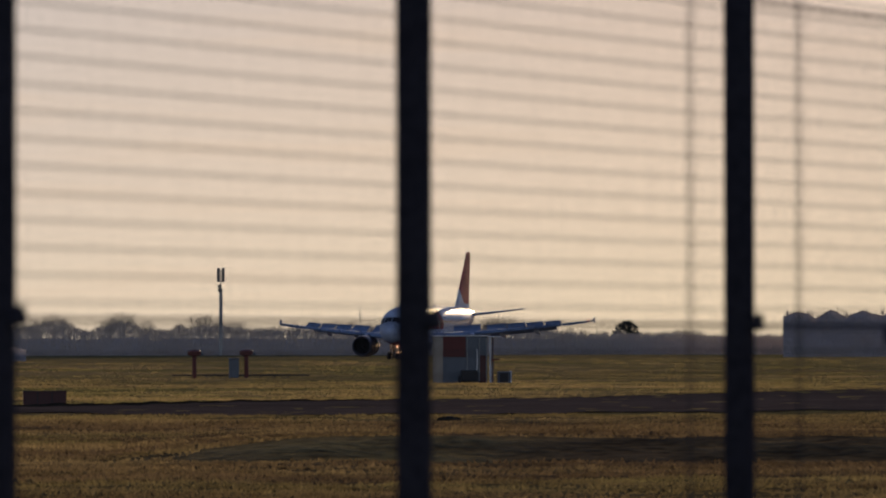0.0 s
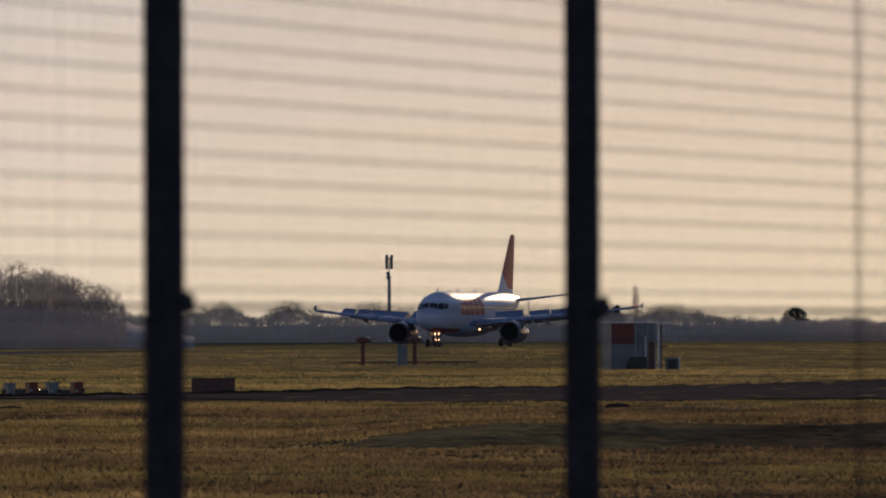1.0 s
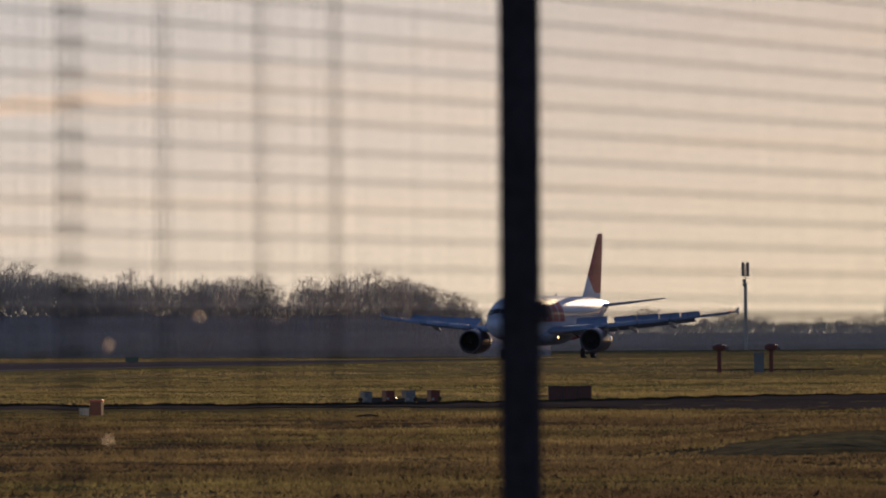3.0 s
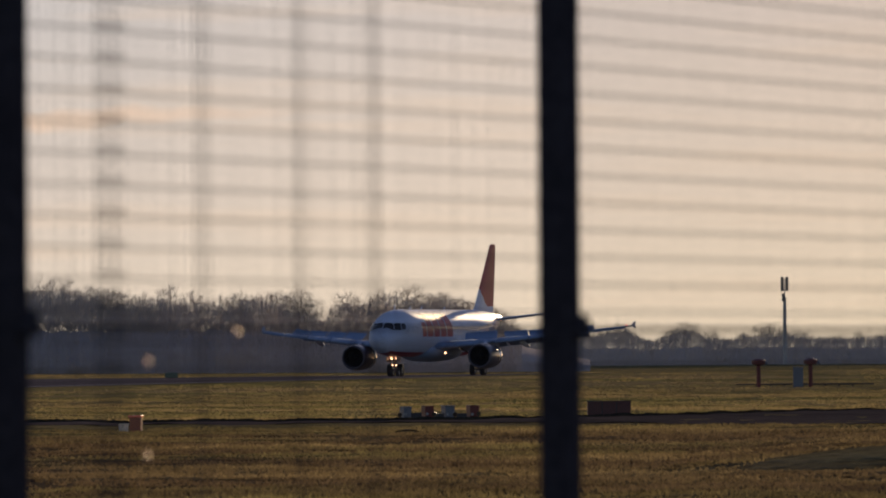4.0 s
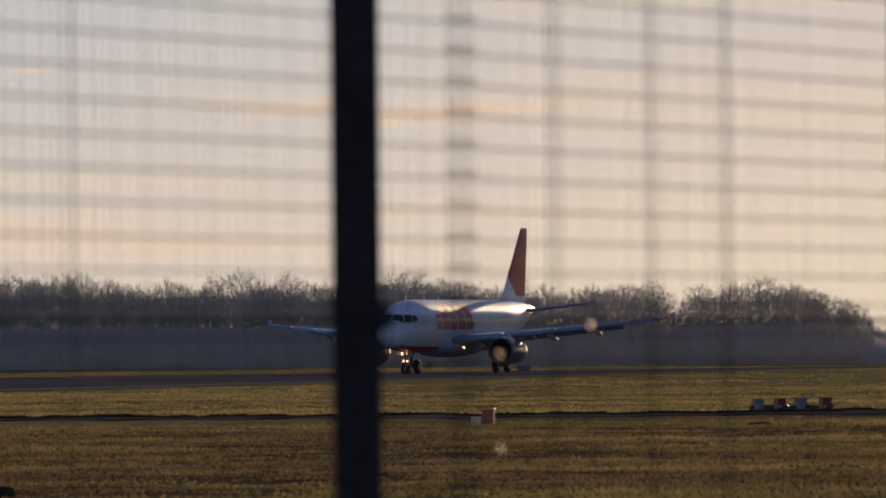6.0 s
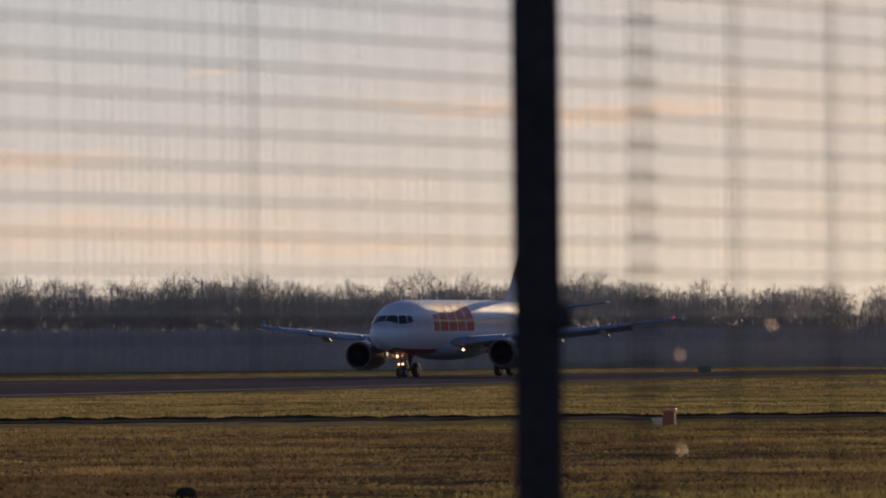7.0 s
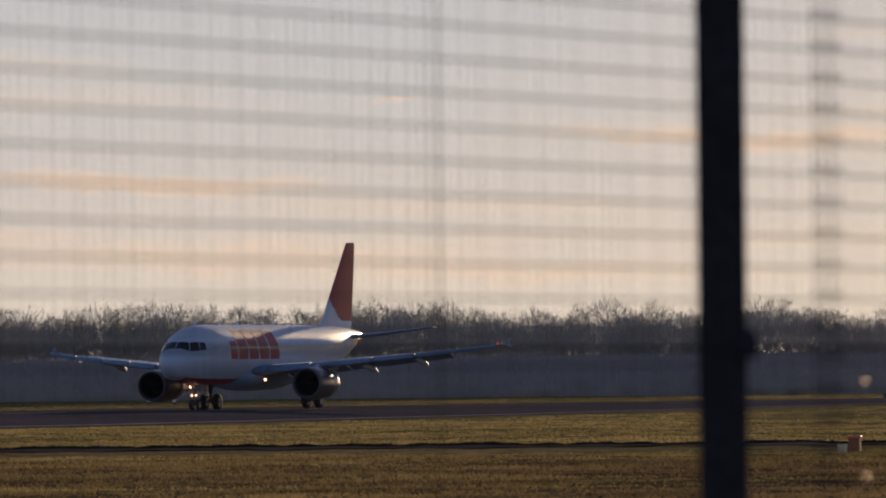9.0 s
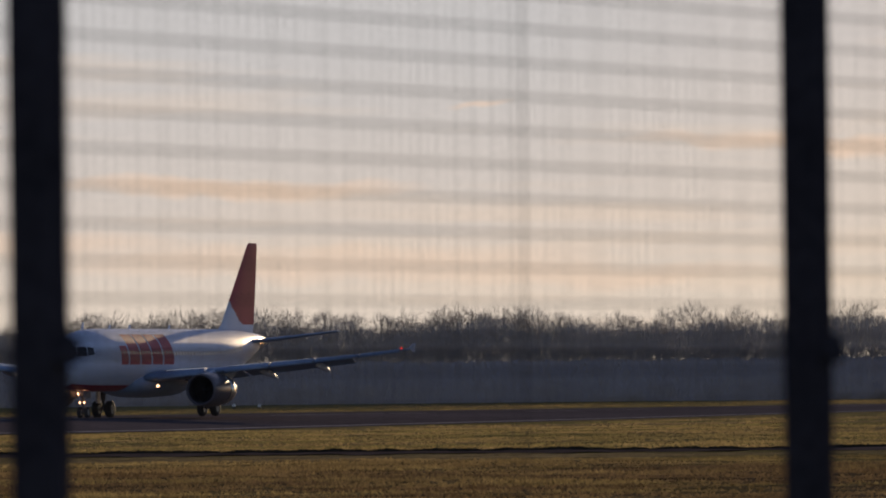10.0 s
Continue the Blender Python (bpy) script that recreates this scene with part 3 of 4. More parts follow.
def build_aircraft():
    jet = tagged(empty("airliner"), "white twin-engine airliner with red tail rolling on the runway", "aircraft")
    spoilers = []
    # fuselage
    bm = bmesh.new()
    N = 40
    fine = []
    for i in range(len(SECTIONS) - 1):
        steps = 2 if SECTIONS[i][0] < 6 or SECTIONS[i][0] > 24 else 1
        fine += [SECTIONS[i][0] + (SECTIONS[i + 1][0] - SECTIONS[i][0]) * j / steps for j in range(steps)]
    fine.append(SECTIONS[-1][0])
    rings = [[skin(X, 2 * math.pi * k / N) for k in range(N)] for X in fine]
    low = lambda i, k: 1 if 26 <= k <= 33 and 1.4 < fine[i] < 33 else 0
    loft(bm, rings, mats=low)
    body = part("fuselage", bm, [WHITE, RED], jet, "white fuselage with a red belly", smooth=True)
    # wing box fairing under the belly; the wing grey paints in its shade
    bm = bmesh.new()
    rr = []
    for X, w, b in ((9.6, 0.6, 1.95), (10.6, 1.55, 1.55), (12.5, 2.05, 1.32), (16.0, 2.15, 1.28), (19.0, 2.05, 1.36), (20.6, 1.3, 1.62), (21.6, 0.5, 1.95)):
        rr.append([Vector((-X, w * math.cos(2 * math.pi * k / 20), 2.35 + (2.35 - b) * math.sin(2 * math.pi * k / 20))) for k in range(20)])
    loft(bm, rr)
    part("belly_fairing", bm, GREY_WING, jet, smooth=True)
    # cockpit windows
    for side in (1, -1):
        for corners in (((1.36, None), (2.02, None), (2.22, 4.62), (1.66, 4.02)), ((1.72, 4.02), (2.27, 4.62), (2.80, 4.64), (2.46, 4.04)), ((2.54, 4.06), (2.88, 4.64), (3.36, 4.58), (3.22, 4.14))):
            bm = bmesh.new()
            ca = []
            for X, z in corners:
                w, top, bot = section_at(X)
                ca.append((X, math.pi / 2 - 0.03 if z is None else math.asin(max(-1, min(1, (z - (top + bot) / 2) / ((top - bot) / 2))))))
            g = []
            for i in range(5):
                row = []
                for k in range(5):
                    p, q = i / 4, k / 4
                    X = (ca[0][0] * (1 - q) + ca[1][0] * q) * (1 - p) + (ca[3][0] * (1 - q) + ca[2][0] * q) * p
                    a = (ca[0][1] * (1 - q) + ca[1][1] * q) * (1 - p) + (ca[3][1] * (1 - q) + ca[2][1] * q) * p
                    row.append(bm.verts.new(skin(X, a if side > 0 else math.pi - a, 0.016)))
                g.append(row)
            for i in range(4):
                for k in range(4):
                    bm.faces.new((g[i][k], g[i + 1][k], g[i + 1][k + 1], g[i][k + 1]))
            part("cockpit_window", bm, GLASS, body, "dark cockpit window pane", smooth=True)
    # cabin windows
    win = bpy.data.meshes.new("cabin_window")
    bm = bmesh.new()
    pts = [bm.verts.new((0.115 * math.cos(a), 0, 0.17 * math.sin(a))) for a in [2 * math.pi * k / 10 for k in range(10)]]
    back = [bm.verts.new(v.co + Vector((0, -0.03, 0))) for v in pts]
    bm.faces.new(pts)
    for k in range(10):
        bm.faces.new((pts[k], pts[(k + 1) % 10], back[(k + 1) % 10], back[k]))
    bmesh.ops.recalc_face_normals(bm, faces=bm.faces)
    bm.to_mesh(win), bm.free()
    win.materials.append(PANE)
    for side in (1, -1):
        for k in range(42):
            X = 7.1 + 0.533 * k
            p = skin(X, 0.20 if side > 0 else math.pi - 0.20, 0.012)
            ob = new("cabin_window", win)
            ob.parent = body
            ob.matrix_basis = Matrix.Translation(p) @ Matrix.Rotation(0 if side > 0 else math.pi, 4, "Z") @ Matrix.Rotation(0.06, 4, "X")
    # doors
    for side in (1, -1):
        for X in (5.6, 29.2):
            bm = bmesh.new()
            a = (-0.02, 0.72)
            for x0, x1, a0, a1 in ((X, X + 0.03, *a), (X + 0.82, X + 0.85, *a), (X, X + 0.85, a[0] - 0.012, a[0]), (X, X + 0.85, a[1], a[1] + 0.012)):
                skin_patch(bm, x0, x1, a0 if side > 0 else math.pi - a0, a1 if side > 0 else math.pi - a1, 0.008, 1, 4)
            part("door_outline", bm, STEEL, body)
    # red title on both sides: plain blocks of the letters' size
    for side in (1, -1):
        x = 7.0
        for w in (1.25, 1.75, 1.75, 1.75, 1.75):
            fl = lambda a: a if side > 0 else math.pi - a
            bm = bmesh.new()
            skin_patch(bm, x, x + w, fl(-0.16), fl(0.46 if w < 1.5 else 0.94), 0.010, 3, 10)
            part("title_block", bm, RED, body, "red block of the painted title", smooth=True)
            x += w + 0.24
    # roof aerials
    for X, h in ((4.9, 0.45), (9.5, 0.28), (13.0, 0.3), (20.0, 0.3)):
        bm = bmesh.new()
        loft(bm, [[Vector((-X, 0.03, 5.83)), Vector((-X - 0.4, 0.03, 5.83)), Vector((-X - 0.4, -0.03, 5.83)), Vector((-X, -0.03, 5.83))],
                  [Vector((-X - 0.25, 0.012, 5.86 + h)), Vector((-X - 0.45, 0.012, 5.86 + h)), Vector((-X - 0.45, -0.012, 5.86 + h)), Vector((-X - 0.25, -0.012, 5.86 + h))]])
        part("aerial", bm, WHITE, jet)
    # wings
    for side in (1, -1):
        bm = bmesh.new()
        loft(bm, [aerofoil(X, side * y, z, c, t) for y, X, c, z, t in WING])
        wing = part("wing", bm, GREY_WING, jet, "grey swept wing", smooth=True)
        # slats: bright leading edge strips
        for y0, y1 in ((2.6, 5.2), (6.5, 9.0), (9.1, 11.6), (11.7, 14.2), (14.3, 16.6)):
            bm = bmesh.new()
            rows = []
            for y in (y0, y1):
                X, c, z, t = wing_at(y)
                d, e = 0.14 * c, 0.10 * c
                rows.append([Vector((-(X - 0.30), side * y, z - 0.16)), Vector((-(X - 0.26), side * y, z + t * 0.18 - 0.02)), Vector((-(X + d * 0.5), side * y, z + t * 0.75 + 0.03)), Vector((-(X + d), side * y, z + t * 0.96 + 0.02)),
                             Vector((-(X + d * 0.9), side * y, z + t * 0.80)), Vector((-(X + d * 0.3), side * y, z + t * 0.3)), Vector((-(X - 0.12), side * y, z - 0.15))])
            loft(bm, rows)
            part("slat", bm, GREY_WING, wing, "grey leading edge slat", smooth=True)
        # flaps
        for y0, y1 in ((2.2, 6.3), (6.45, 13.2)):
            bm = bmesh.new()
            rows = []
            for y in (y0, y1):
                X, c, z, t = wing_at(y)
                fc = 0.24 * c + 0.25
                X1, z1 = X + 0.86 * c, z + 0.02
                rows.append([Vector((-X1, side * y, z1 + 0.06)), Vector((-(X1 + fc * 0.5), side * y, z1 - 0.08)), Vector((-(X1 + fc), side * y, z1 - 0.42)), Vector((-(X1 + fc * 0.5), side * y, z1 - 0.26)), Vector((-X1, side * y, z1 - 0.10))])
            loft(bm, rows)
            part("flap", bm, GREY_WING, wing, "lowered trailing edge flap", smooth=False)
        # flap track fairings
        for y in (4.2, 7.9, 11.3):
            X, c, z, t = wing_at(y)
            bm = bmesh.new()
            rr = []
            for u, r in ((0.0, 0.03), (0.15, 0.16), (0.4, 0.24), (0.7, 0.22), (0.9, 0.12), (1.0, 0.02)):
                Xc, zc = X + 0.45 * c + u * (0.62 * c + 0.9), z - 0.28 - 0.45 * u * u
                rr.append([Vector((-Xc, side * y + r * 0.8 * math.cos(2 * math.pi * k / 10), zc + r * math.sin(2 * math.pi * k / 10))) for k in range(10)])
            loft(bm, rr)
            part("flap_track_fairing", bm, WHITE, wing, smooth=True)
        # wing tip fence
        bm = bmesh.new()
        for z1, back in ((4.62, 0.8), (4.02, 0.75)):
            loft(bm, [[Vector((-20.5, side * 17.0, 4.3)), Vector((-21.7, side * 17.0, 4.32)), Vector((-21.7, side * 17.04, 4.32)), Vector((-20.5, side * 17.04, 4.3))],
                      [Vector((-20.5 - back, side * 17.06, z1)), Vector((-21.8, side * 17.06, z1)), Vector((-21.8, side * 17.08, z1)), Vector((-20.5 - back, side * 17.08, z1))]])
        part("wingtip_fence", bm, GREY_WING, wing)
        if side > 0:
            bm = bmesh.new()
            bmesh.ops.create_uvsphere(bm, u_segments=8, v_segments=5, radius=0.09)
            bmesh.ops.translate(bm, vec=(-20.35, 16.6, 4.28), verts=bm.verts)
            part("navigation_lamp", bm, REDLAMP, wing, "small red wing lamp")
        # ground spoilers, hinged at their front edge
        for y0, y1 in ((3.1, 5.9), (6.6, 8.5), (8.6, 10.4), (10.5, 12.2), (12.3, 13.9)):
            hinge = []
            for y in (y0, y1):
                X, c, z, t = wing_at(y)
                hinge.append(Vector((-(X + 0.62 * c), side * y, z + 0.62 * t + 0.03)))
            mid = (hinge[0] + hinge[1]) / 2
            axis = (hinge[1] - hinge[0]) * side
            rz = math.atan2(axis.y, axis.x) - math.pi / 2
            rx = math.asin(axis.z / axis.length)
            span, ch = axis.length, 0.19 * wing_at((y0 + y1) / 2)[1] + 0.22
            bm = bmesh.new()
            add_box(bm, (-ch / 2, 0, 0.0), (ch, span, 0.035), 0.008)
            sp = part("spoiler", bm, GREY_WING, jet, "hinged spoiler panel on the wing")
            frame0 = Matrix.Translation(mid) @ Matrix.Rotation(rz, 4, "Z") @ Matrix.Rotation(rx, 4, "X")
            spoilers.append((sp, frame0))
    # tailplane
    for side in (1, -1):
        bm = bmesh.new()
        loft(bm, [aerofoil(31.6, side * 0.5, 4.95, 4.2, 0.20), aerofoil(33.2, side * 3.2, 5.25, 3.0, 0.14), aerofoil(35.0, side * 6.15, 5.62, 1.6, 0.07), aerofoil(35.25, side * 6.22, 5.63, 1.2, 0.03)])
        part("tailplane", bm, GREY_WING, jet, "grey tailplane", smooth=True)
    # fin with its white foot
    bm = bmesh.new()
    FIN = [(5.55, 28.6, 6.9, 0.24), (6.2, 29.7, 5.9, 0.23), (7.4, 30.8, 5.05, 0.20), (9.5, 32.75, 3.45, 0.15), (11.55, 34.62, 1.85, 0.10), (11.76, 34.9, 1.5, 0.05)]
    rings = []
    for i in range(len(FIN) - 1):
        for j in range(12):
            k = j / 12
            z, X, c, t = (FIN[i][a] + (FIN[i + 1][a] - FIN[i][a]) * k for a in range(4))
            rings.append((z, aerofoil(X, 0, z, c, t, True)))
    rings.append((11.76, aerofoil(34.9, 0, 11.76, 1.5, 0.05, True)))

    def fin_paint(i, k):
        p = rings[i][1][k]
        return 1 if p.z > 6.15 + 1.9 * max(0.0, (33.2 + p.x) / 2.6) ** 1.3 else 0
    loft(bm, [r for _, r in rings], mats=fin_paint)
    part("fin", bm, [WHITE, RED], jet, "red fin with a white foot", smooth=True)
    # bare metal tail cone
    bm = bmesh.new()
    loft(bm, [[skin(X, 2 * math.pi * k / 28, 0.012) for k in range(28)] for X in (34.4, 35.2, 36.0, 36.6, 37.2, 37.56)], close=False)
    part("tail_cone", bm, BARE, jet, "bare metal tail cone", smooth=True)
    # auxiliary exhaust
    bm = bmesh.new()
    tube(bm, (-37.5, 0, 5.05), (-37.72, 0, 5.06), 0.20, 0.17, 14)
    part("tail_exhaust", bm, BARE, jet)
    # engines
    for side in (1, -1):
        y, z, AFT = side * 5.75, 1.74, 1.0
        bm = bmesh.new()

        def ring(X, r, n=28, dz=0.0):
            r *= 0.94
            X += AFT
            return [Vector((-X, y + r * math.cos(2 * math.pi * k / n), z + dz + r * math.sin(2 * math.pi * k / n))) for k in range(n)]
        loft(bm, [ring(10.40, 1.02), ring(10.45, 1.10), ring(10.8, 1.17), ring(11.6, 1.21), ring(12.5, 1.20), ring(13.15, 1.15)], close=False)
        cowl = part("engine_cowl", bm, COWL, jet, "grey engine cowl", smooth=True)
        bm = bmesh.new()
        loft(bm, [ring(10.60, 0.93), ring(10.44, 0.985), ring(10.365, 1.04), ring(10.44, 1.108), ring(10.72, 1.162)], close=False)
        part("intake_lip", bm, COWL, cowl, "dark metal intake lip", smooth=True)
        # the duct's dark material paints in the shadow inside the intake
        bm = bmesh.new()
        loft(bm, [ring(11.5, 0.86), ring(10.95, 0.88), ring(10.58, 0.935)], close=False)
        part("intake_duct", bm, DARK, cowl, "intake duct, its inner shade put into the colour", smooth=True)
        bm = bmesh.new()
        tube(bm, (-(11.48 + AFT), y, z), (-(11.5 + AFT), y, z), 0.9, sides=28)
        tube(bm, (-(10.95 + AFT), y, z), (-(11.48 + AFT), y, z), 0.03, 0.27, sides=16)
        for k in range(24):
            a = 2 * math.pi * k / 24
            u, v = Vector((0, math.cos(a), math.sin(a))), Vector((0, -math.sin(a), math.cos(a)))
            q = [Vector((-(11.30 + AFT), y, z)) + u * 0.24, Vector((-(11.42 + AFT), y, z)) + u * 0.24 + v * 0.06, Vector((-(11.44 + AFT), y, z)) + u * 0.86 + v * 0.13, Vector((-(11.22 + AFT), y, z)) + u * 0.86]
            bm.faces.new([bm.verts.new(p) for p in q])
        part("fan", bm, DARK, cowl, "dark fan with spinner")
        bm = bmesh.new()
        loft(bm, [ring(13.1, 0.98), ring(13.62, 0.98)], close=False)
        for k in range(16):
            a = 2 * math.pi * k / 16
            tube(bm, (-(13.1 + AFT), y + 1.04 * math.cos(a), z + 1.04 * math.sin(a)), (-(13.6 + AFT), y + 1.0 * math.cos(a), z + 1.0 * math.sin(a)), 0.02, sides=4)
        part("reverser_cascade", bm, DARK, cowl, "dark open thrust reverser gap", smooth=False)
        bm = bmesh.new()
        loft(bm, [ring(13.60, 0.98), ring(13.58, 1.12), ring(14.1, 1.06), ring(14.8, 0.90), ring(14.82, 0.86), ring(14.2, 0.9)], close=False)
        part("reverser_sleeve", bm, BARE, cowl, "slid back bare metal reverser sleeve", smooth=True)
        bm = bmesh.new()
        loft(bm, [ring(13.9, 0.66), ring(14.8, 0.60), ring(15.5, 0.42), ring(15.52, 0.38)], close=True)
        tube(bm, (-(15.5 + AFT), y, z), (-(16.1 + AFT), y, z), 0.3, 0.05, 14)
        part("core_nozzle", bm, DARK, cowl, smooth=True)
        bm = bmesh.new()
        loft(bm, [[Vector((-(11.9 + AFT), y + 0.14, z + 1.0)), Vector((-(15.6 + AFT), y + 0.14, z + 0.7)), Vector((-(15.6 + AFT), y - 0.14, z + 0.7)), Vector((-(11.9 + AFT), y - 0.14, z + 1.0))],
                  [Vector((-(12.6 + AFT), y + 0.10, z + 1.32)), Vector((-(17.0 + AFT), y + 0.10, z + 1.2)), Vector((-(17.0 + AFT), y - 0.10, z + 1.2)), Vector((-(12.6 + AFT), y - 0.10, z + 1.32))]])
        part("pylon", bm, WHITE, cowl)
    # landing gear
    def wheel(parent, c, r, w):
        bm = bmesh.new()
        prof = [(-0.5, 0.55), (-0.5, 0.86), (-0.36, 0.97), (0, 1.0), (0.36, 0.97), (0.5, 0.86), (0.5, 0.55)]
        n = 24
        rr = [[Vector((c[0] + r * b * math.cos(2 * math.pi * k / n), c[1] + w * a, c[2] + r * b * math.sin(2 * math.pi * k / n))) for k in range(n)] for a, b in prof]
        loft(bm, rr, close=False)
        tyre = part("tyre", bm, RUBBER, parent, "black rubber tyre", smooth=True)
        bm = bmesh.new()
        tube(bm, (c[0], c[1] - w * 0.42, c[2]), (c[0], c[1] + w * 0.42, c[2]), r * 0.56, sides=20)
        tube(bm, (c[0], c[1] - w * 0.55, c[2]), (c[0], c[1] + w * 0.55, c[2]), r * 0.2, sides=12)
        part("wheel_rim", bm, STEEL, parent, "grey wheel rim")
    bm = bmesh.new()
    tube(bm, (-5.07, 0, 0.38), (-4.95, 0, 2.0), 0.075, sides=12)
    tube(bm, (-5.05, 0, 0.9), (-4.98, 0, 2.0), 0.11, sides=12)
    tube(bm, (-5.07, -0.26, 0.38), (-5.07, 0.26, 0.38), 0.05, sides=10)
    tube(bm, (-5.0, 0, 1.2), (-4.0, 0, 1.95), 0.05, sides=8)
    ng = part("nose_gear", bm, GEAR, jet, "steel nose gear leg")
    for y in (0.25, -0.25):
        wheel(ng, (-5.07, y, 0.38), 0.38, 0.22)
    for y in (0.45, -0.45):
        part("gear_door", box((-4.6, y, 1.55), (1.3, 0.03, 0.5), 0.01), GEAR, ng)
    for y, z in ((0.22, 1.62), (-0.22, 1.62), (0.16, 1.02), (-0.16, 1.02)):
        bm = bmesh.new()
        tube(bm, (-4.86, y, z), (-4.80, y, z), 0.10 if z > 1.3 else 0.06, sides=14)
        part("landing_lamp", bm, LAMP, ng, "lit landing lamp")
    for side in (1, -1):
        bm = bmesh.new()
        y = side * 3.795
        tube(bm, (-17.71, y, 0.58), (-17.6, y, 2.7), 0.11, sides=12)
        tube(bm, (-17.69, y, 1.2), (-17.6, y, 2.7), 0.16, sides=12)
        tube(bm, (-17.71, y - 0.5, 0.58), (-17.71, y + 0.5, 0.58), 0.08, sides=10)
        tube(bm, (-17.65, y, 1.5), (-17.6, side * 2.2, 2.5), 0.07, sides=8)
        leg = part("main_gear", bm, GEAR, jet, "steel main gear leg")
        for d in (0.465, -0.465):
            wheel(leg, (-17.71, y + d, 0.58), 0.58, 0.40)
        part("gear_door", box((-17.6, y + side * 0.28, 1.75), (1.0, 0.04, 1.5), 0.01), WHITE, leg)
        bm = bmesh.new()
        tube(bm, (-11.9, side * 2.55, 2.05), (-11.82, side * 2.55, 2.05), 0.085, sides=14)
        part("wing_lamp", bm, LAMP, jet, "lit lamp at the wing root")
    return jet, spoilers


jet, spoilers = build_aircraft()


# ---------------------------------------------------------------- trees
def bare_tree_mesh(name, seed, wide, low):
    """A leafless tree 10 m high: the limbs fork again and again to fill a rounded, lumpy crown that ends in fine twigs."""
    rnd = random.Random(seed)
    verts, faces = [], []

    def rod(a, b, ra, rb):
        d = (b - a).normalized()
        u = d.orthogonal().normalized()
        w = d.cross(u)
        i = len(verts)
        for p, r in ((a, ra), (b, rb)):
            for k in range(3):
                t = 2 * math.pi * k / 3
                verts.append(p + (u * math.cos(t) + w * math.sin(t)) * r)
        for k in range(3):
            faces.append((i + k, i + (k + 1) % 3, i + 3 + (k + 1) % 3, i + 3 + k))

    mid, tall = (10 + low) / 2, (9.5 - low) / 2
    goals = []
    while len(goals) < 460:
        d = Vector((rnd.gauss(0, 1), rnd.gauss(0, 1), rnd.gauss(0, 1))).normalized()
        lump = 1 + 0.34 * noise.noise(d * 2.1 + Vector((seed, 0, 0)))
        r = rnd.random() ** 0.42 * lump
        goals.append(Vector((d.x * wide * r, d.y * wide * r, mid + d.z * tall * r)))

    def fork(p, pts, depth):
        n = len(pts)
        thick = 0.0115 * n ** 0.44
        c = sum(pts, Vector()) / n
        if n == 1:
            rod(p, pts[0], thick, 0.008)
            out = (pts[0] - p).normalized()
            for _ in range(6):
                d = (out * 0.7 + Vector((rnd.gauss(0, 0.6), rnd.gauss(0, 0.6), rnd.gauss(0.25, 0.5)))).normalized()
                a = p.lerp(pts[0], rnd.uniform(0.3, 1.0))
                rod(a, a + d * rnd.uniform(0.25, 0.75), 0.0085, 0.005)
            return
        q = p + (c - p) * (rnd.uniform(0.30, 0.42) if depth else 0.36)
        q += Vector((rnd.gauss(0, 1), rnd.gauss(0, 1), rnd.gauss(0, 0.5))) * (0.05 * (c - p).length if depth else 0)
        rod(p, q, thick, thick * 0.85)
        axis = Vector((rnd.gauss(0, 1), rnd.gauss(0, 1), rnd.gauss(0, 0.7))).normalized()
        far = max(pts, key=lambda v: (v - c).length_squared)
        axis = ((far - c).normalized() + axis * 0.5).normalized()
        order = sorted(pts, key=lambda v: v.dot(axis))
        cut = max(1, min(n - 1, int(n * rnd.uniform(0.32, 0.68))))
        fork(q, order[:cut], depth + 1)
        fork(q, order[cut:], depth + 1)

    fork(Vector((0, 0, -0.3)), goals, 0)
    me = bpy.data.meshes.new(name)
    me.from_pydata(verts, [], faces)
    k = 10.0 / max(v.z for v in verts)
    me.transform(Matrix.Diagonal((k, k, k, 1)))
    me.materials.append(BARK)
    return me


TREE_KINDS = [bare_tree_mesh("bare_tree", 11 + k, w, b) for k, (w, b) in enumerate(
    ((2.9, 3.2), (3.5, 3.6), (2.5, 3.0), (3.2, 2.6), (3.9, 4.0), (2.7, 3.6), (3.3, 3.0), (2.2, 2.4)))]

# the crowns' height over the view's level line, by bearing: bearing in units of 1/20000, then the same unit upwards
SKYLINE = [(-3400, 140), (-2900, 135), (-2650, 142), (-2560, 146), (-2380, 154), (-2250, 140), (-2140, 148), (-2020, 155), (-1900, 142), (-1790, 136), (-1660, 146),
           (-1500, 140), (-1380, 158), (-1290, 130), (-1180, 132), (-1100, 122), (-1040, 134), (-960, 128), (-915, 90), (-880, 126), (-760, 130), (-690, 130), (-640, 108), (-590, 82), (-540, 60)]
LOWLINE = [(-600, 55), (-500, 48), (-390, 66), (-330, 44), (-270, 70), (-210, 46), (-110, 64), (-50, 48), (60, 50), (180, 52), (270, 60), (340, 50), (390, 68), (430, 48), (560, 36), (700, 36), (800, 34), (900, 34), (1100, 36)]


def plant(u, dist, up, kind, squash=1.0, label="bare winter tree with a wide crown of fine twigs", group="trees along the far edge"):
    a = u / 20000.0
    x, y = dist * math.sin(a), dist * math.cos(a)
    z = ground_z(x, y)
    h = EYE + up / 20000.0 * dist - z
    tree = tagged(empty("tree", Matrix.Translation((x, y, z)) @ Matrix.Rotation(random.uniform(0, 6.28), 4, "Z")), label, "tree", group)
    ob = new("crown", TREE_KINDS[kind % len(TREE_KINDS)])
    ob.parent = tree
    k = h / 10.0
    ob.scale = (k * squash, k * squash, k)
    return tree


